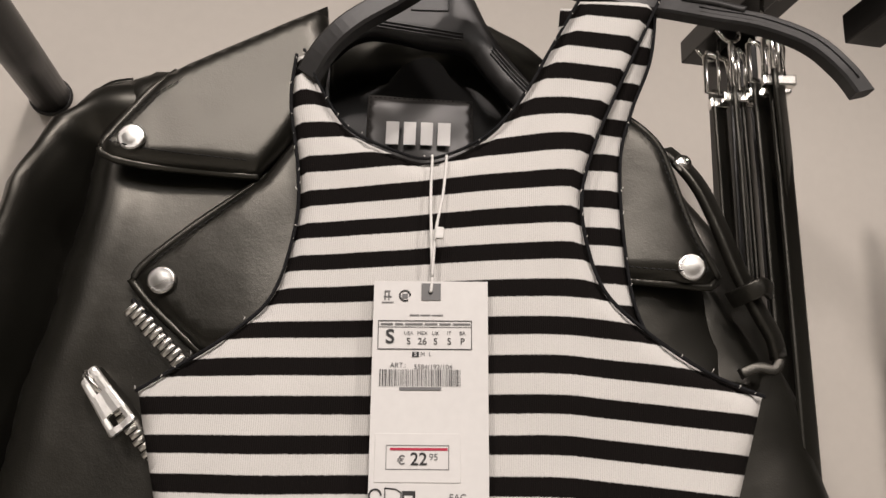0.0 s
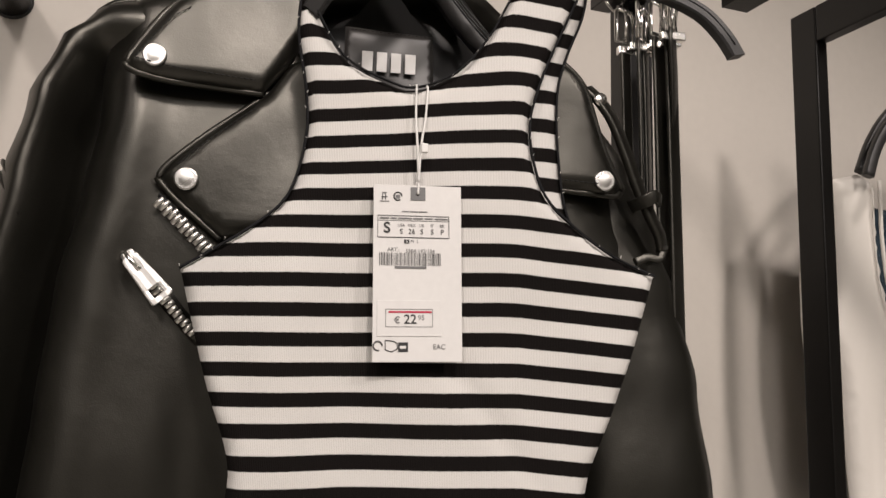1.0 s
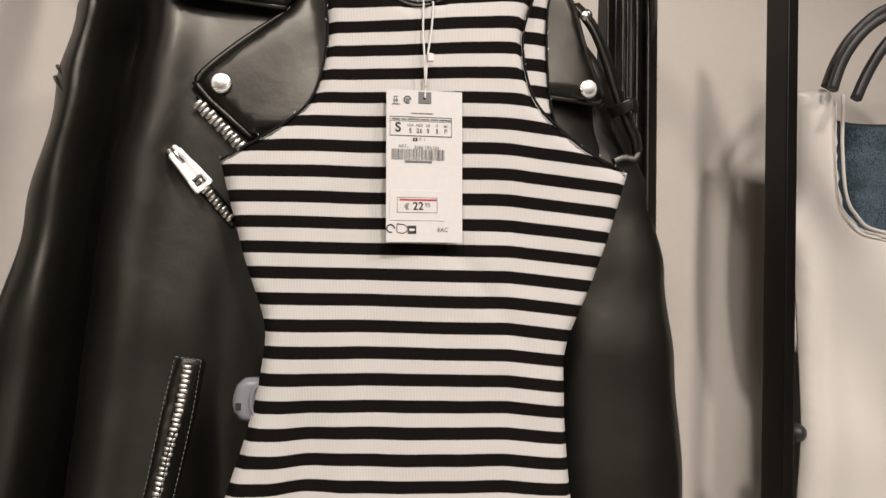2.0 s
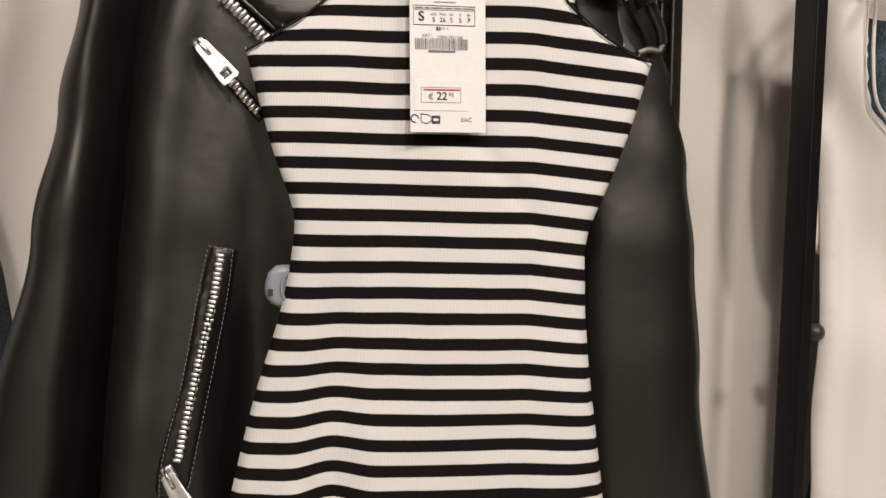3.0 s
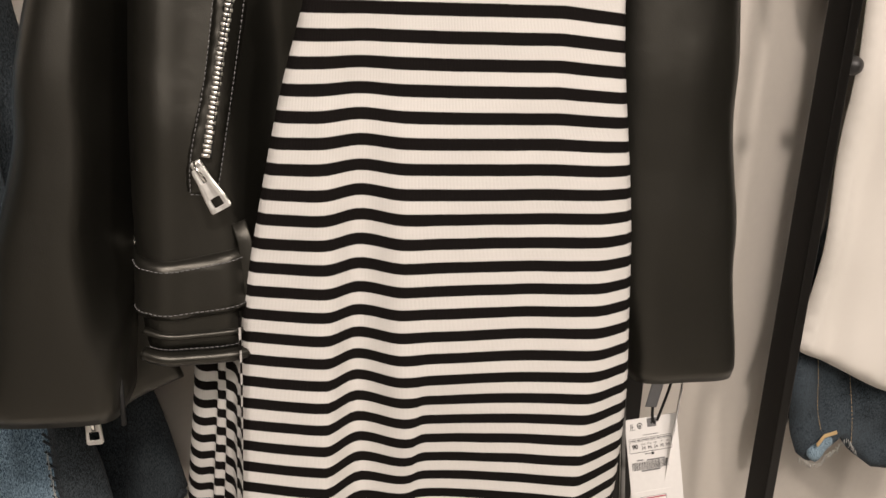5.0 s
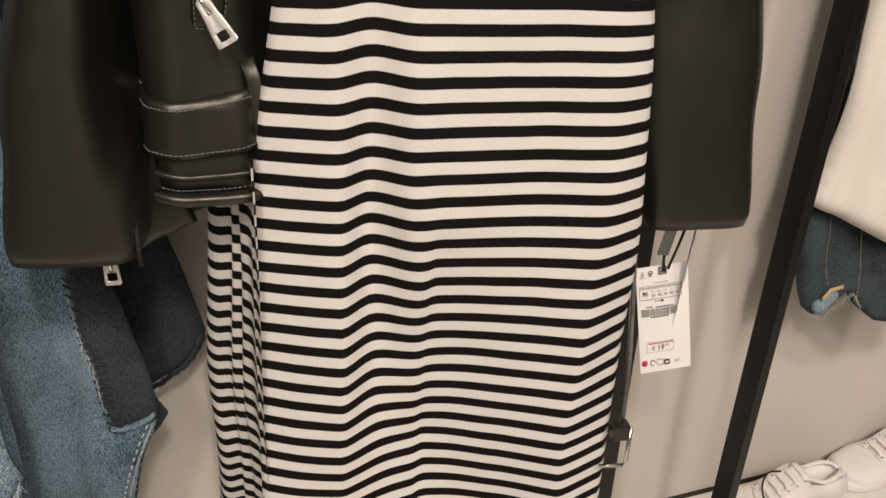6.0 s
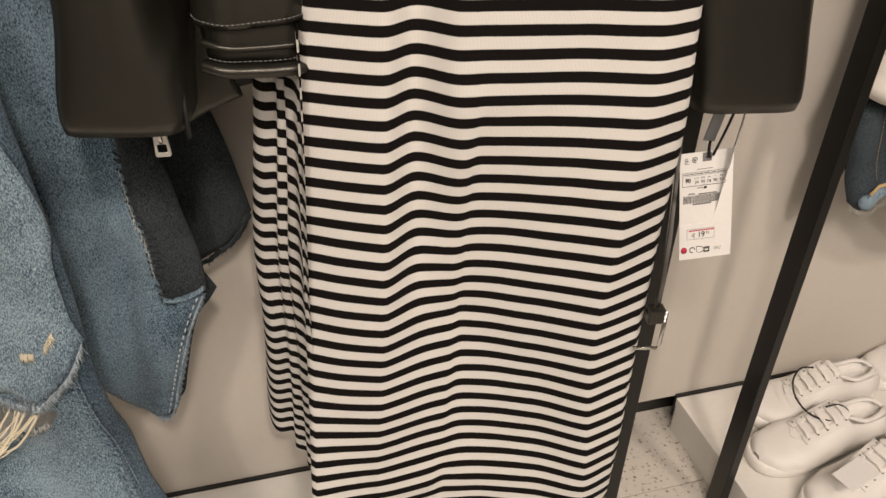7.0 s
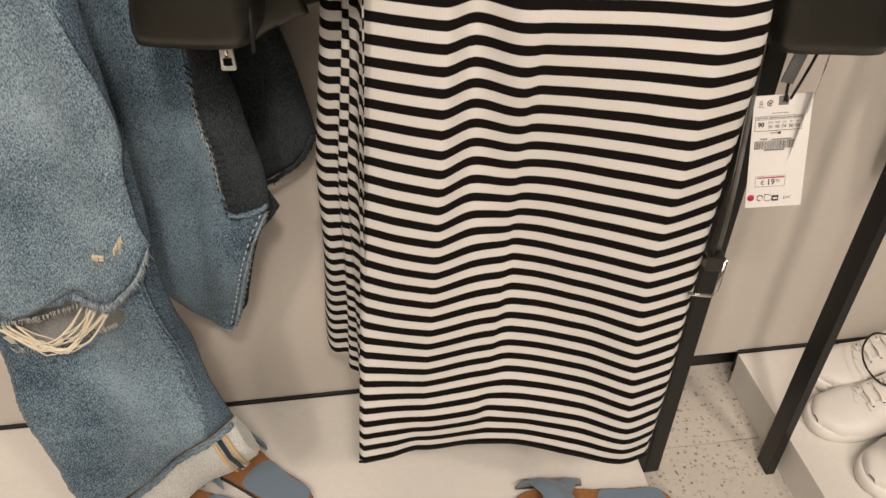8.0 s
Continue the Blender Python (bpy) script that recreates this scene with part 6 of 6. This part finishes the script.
def sneaker(x, y, turn, label, ticketed=False, laced=True):
    m = ROOM @ Matrix.Translation((x, y, 0.0785)) @ Matrix.Rotation(turn, 4, "Z") @ Matrix.Diagonal((1, 1, 0.74, 1))
    t = thing("sneaker", label, "shoe", "sneakers on the plinth", m=m)
    L, w = 0.275, 0.050
    part("sole", slab(foot_outline(L, w), 0.0, 0.030, 0.004), RUBBER_WHITE, t, "thick white rubber sole")
    rows = []
    N, Mx = 30, 21

    def width(s):
        return lerp([(0.0, 0.16), (0.02, 0.46), (0.10, 0.82), (0.26, 0.96), (0.45, 0.82), (0.65, 0.70), (0.85, 0.70), (0.96, 0.54), (1.0, 0.25)], s)[0] * w

    def height(s):
        return lerp([(0.0, 0.012), (0.04, 0.026), (0.16, 0.034), (0.30, 0.044), (0.52, 0.072), (0.60, 0.078), (0.75, 0.062), (0.90, 0.066), (1.0, 0.050)], s)[0]
    for i in range(N + 1):
        s = i / N
        ring = []
        for j in range(Mx):
            a = math.pi * j / (Mx - 1)
            c, sn = math.cos(a), math.sin(a)
            yy = width(s) * math.copysign(abs(c) ** 0.75, c)
            zz = 0.028 + height(s) * sn ** 0.72
            if s > 0.56:                       # the opening sinks between the collar walls
                zz -= smooth01(s, 0.56, 0.64) * (1 - smooth01(s, 0.92, 0.985)) * 0.030 * smooth01(sn, 0.80, 0.97)
            ring.append((0.006 + s * (L - 0.012), yy, zz))
        rows.append(ring)
    bm = loft(rows, closed_ring=False)
    bmesh.ops.recalc_face_normals(bm, faces=bm.faces)
    up = part("upper", bm, SHOE_WHITE, t, "white leather upper")
    # collar edge, tongue, toe seam, lace eyelets and laces
    col = []
    for i in range(24):
        a = 2 * math.pi * i / 24
        s = 0.775 + 0.185 * math.cos(a)
        col.append((0.006 + s * (L - 0.012), width(s) * 0.62 * math.sin(a), 0.026 + height(s) * 0.97))
    part("collar", tube(col, 0.0045, 8, closed=True), SHOE_WHITE, up)
    part("tongue", bar(spline([(0.085, 0, 0.071), (0.115, 0, 0.083), (0.145, 0, 0.101), (0.166, 0, 0.116)], 0.006), 0.036, 0.005, (-0.5, 0, 0.85)), SHOE_WHITE, up)
    part("toe_seam", tube([(0.006 + s * (L - 0.012), width(s) * 0.98 * math.cos(a), 0.029 + height(s) * max(0.0, math.sin(a)) ** 0.72) for a, s in ((math.pi * i / 18, 0.235 - 0.05 * math.sin(math.pi * i / 18) * 0 + 0.10 * abs(math.cos(math.pi * i / 18))) for i in range(19))], 0.0009, 4), SHOE_WHITE, up)
    for sd in (-1, 1):
        part("eyelet_panel", bar(spline([(0.080, sd * 0.018, 0.0715), (0.110, sd * 0.020, 0.084), (0.140, sd * 0.021, 0.0995), (0.160, sd * 0.022, 0.106)], 0.006), 0.015, 0.003, (-0.45, sd * 0.25, 0.85)), SHOE_WHITE, up)
        for i in range(5):
            u = i / 4
            part("eyelet", lathe([(0.0016, 0), (0.0016, 0.001), (0.0003, 0.001)], 8, "z", (0.086 + 0.068 * u, sd * 0.0205, 0.0765 + 0.0315 * u)), GREY_INK, up)
    for i in range(5):
        u = i / 4
        xx, zz = 0.086 + 0.068 * u, 0.079 + 0.0315 * u
        part("lace", bar(spline([(xx, -0.020, zz), (xx + 0.003, -0.008, zz + 0.005), (xx + 0.004, 0.008, zz + 0.005), (xx + 0.008, 0.020, zz + 0.003)], 0.004), 0.006, 0.0016, (-0.4, 0, 0.9)), RUBBER_WHITE, up)
    if ticketed:
        part("paper_tag", box(0.052, -0.026, 0.0765, 0.112, 0.012, 0.0775), CARD, t, "white paper ticket with grey print", smooth=False).matrix_local = Matrix.Rotation(radians(-11), 4, "Y") @ Matrix.Translation((0.004, 0, 0.022))
    return t


sneaker(0.580, 0.520, radians(4), "white leather sneaker with white laces, on the white plinth")
sneaker(0.632, 0.612, radians(3), "white leather sneaker standing close behind its pair")
sneaker(0.605, 0.400, radians(14), "white leather sneaker with a paper ticket under its laces", True)
sneaker(0.905, 0.645, radians(2), "white leather sneaker further along the plinth")


def shoe_cord():
    t = thing("cable_loop", "thin black cord looped round the laces of two sneakers", "cable")
    part("cord", tube([ROOM @ Vector((p.x + 0.012, p.y - 0.006, 0.0785 + (p.z - 0.0785) * 0.76)) for p in spline([(0.735, 0.625, 0.205), (0.715, 0.632, 0.200), (0.690, 0.615, 0.190), (0.676, 0.585, 0.180), (0.680, 0.552, 0.172), (0.700, 0.530, 0.172), (0.722, 0.520, 0.178), (0.735, 0.530, 0.190), (0.728, 0.545, 0.192), (0.708, 0.550, 0.185)], 0.004)], 0.0016, 6), THREAD, t)


shoe_cord()

# ---------- terrazzo tiles ----------
TILE = 0.60
tile_mesh = bpy.data.meshes.new("tile")
tb = box(0.001, 0.001, -0.012, TILE - 0.001, TILE - 0.001, 0.0, 0.0008)
tb.to_mesh(tile_mesh)
tb.free()
tile_mesh.materials.append(TERRAZZO)
for i in range(-6, 6):
    for j in range(-9, 0):
        tl = new("floor_tile", tile_mesh)
        tl.parent = floor
        tl.location = (0.10 + i * TILE, 0.568 + j * TILE, 0)
edge_mesh = bpy.data.meshes.new("tile_cut")
tb = box(0.001, 0.001, -0.012, TILE - 0.001, 0.176, 0.0, 0.0008)
tb.to_mesh(edge_mesh)
tb.free()
edge_mesh.materials.append(TERRAZZO)
for i in range(-6, 6):
    tl = new("floor_tile", edge_mesh)
    tl.parent = floor
    tl.location = (0.10 + i * TILE, 0.568, 0)
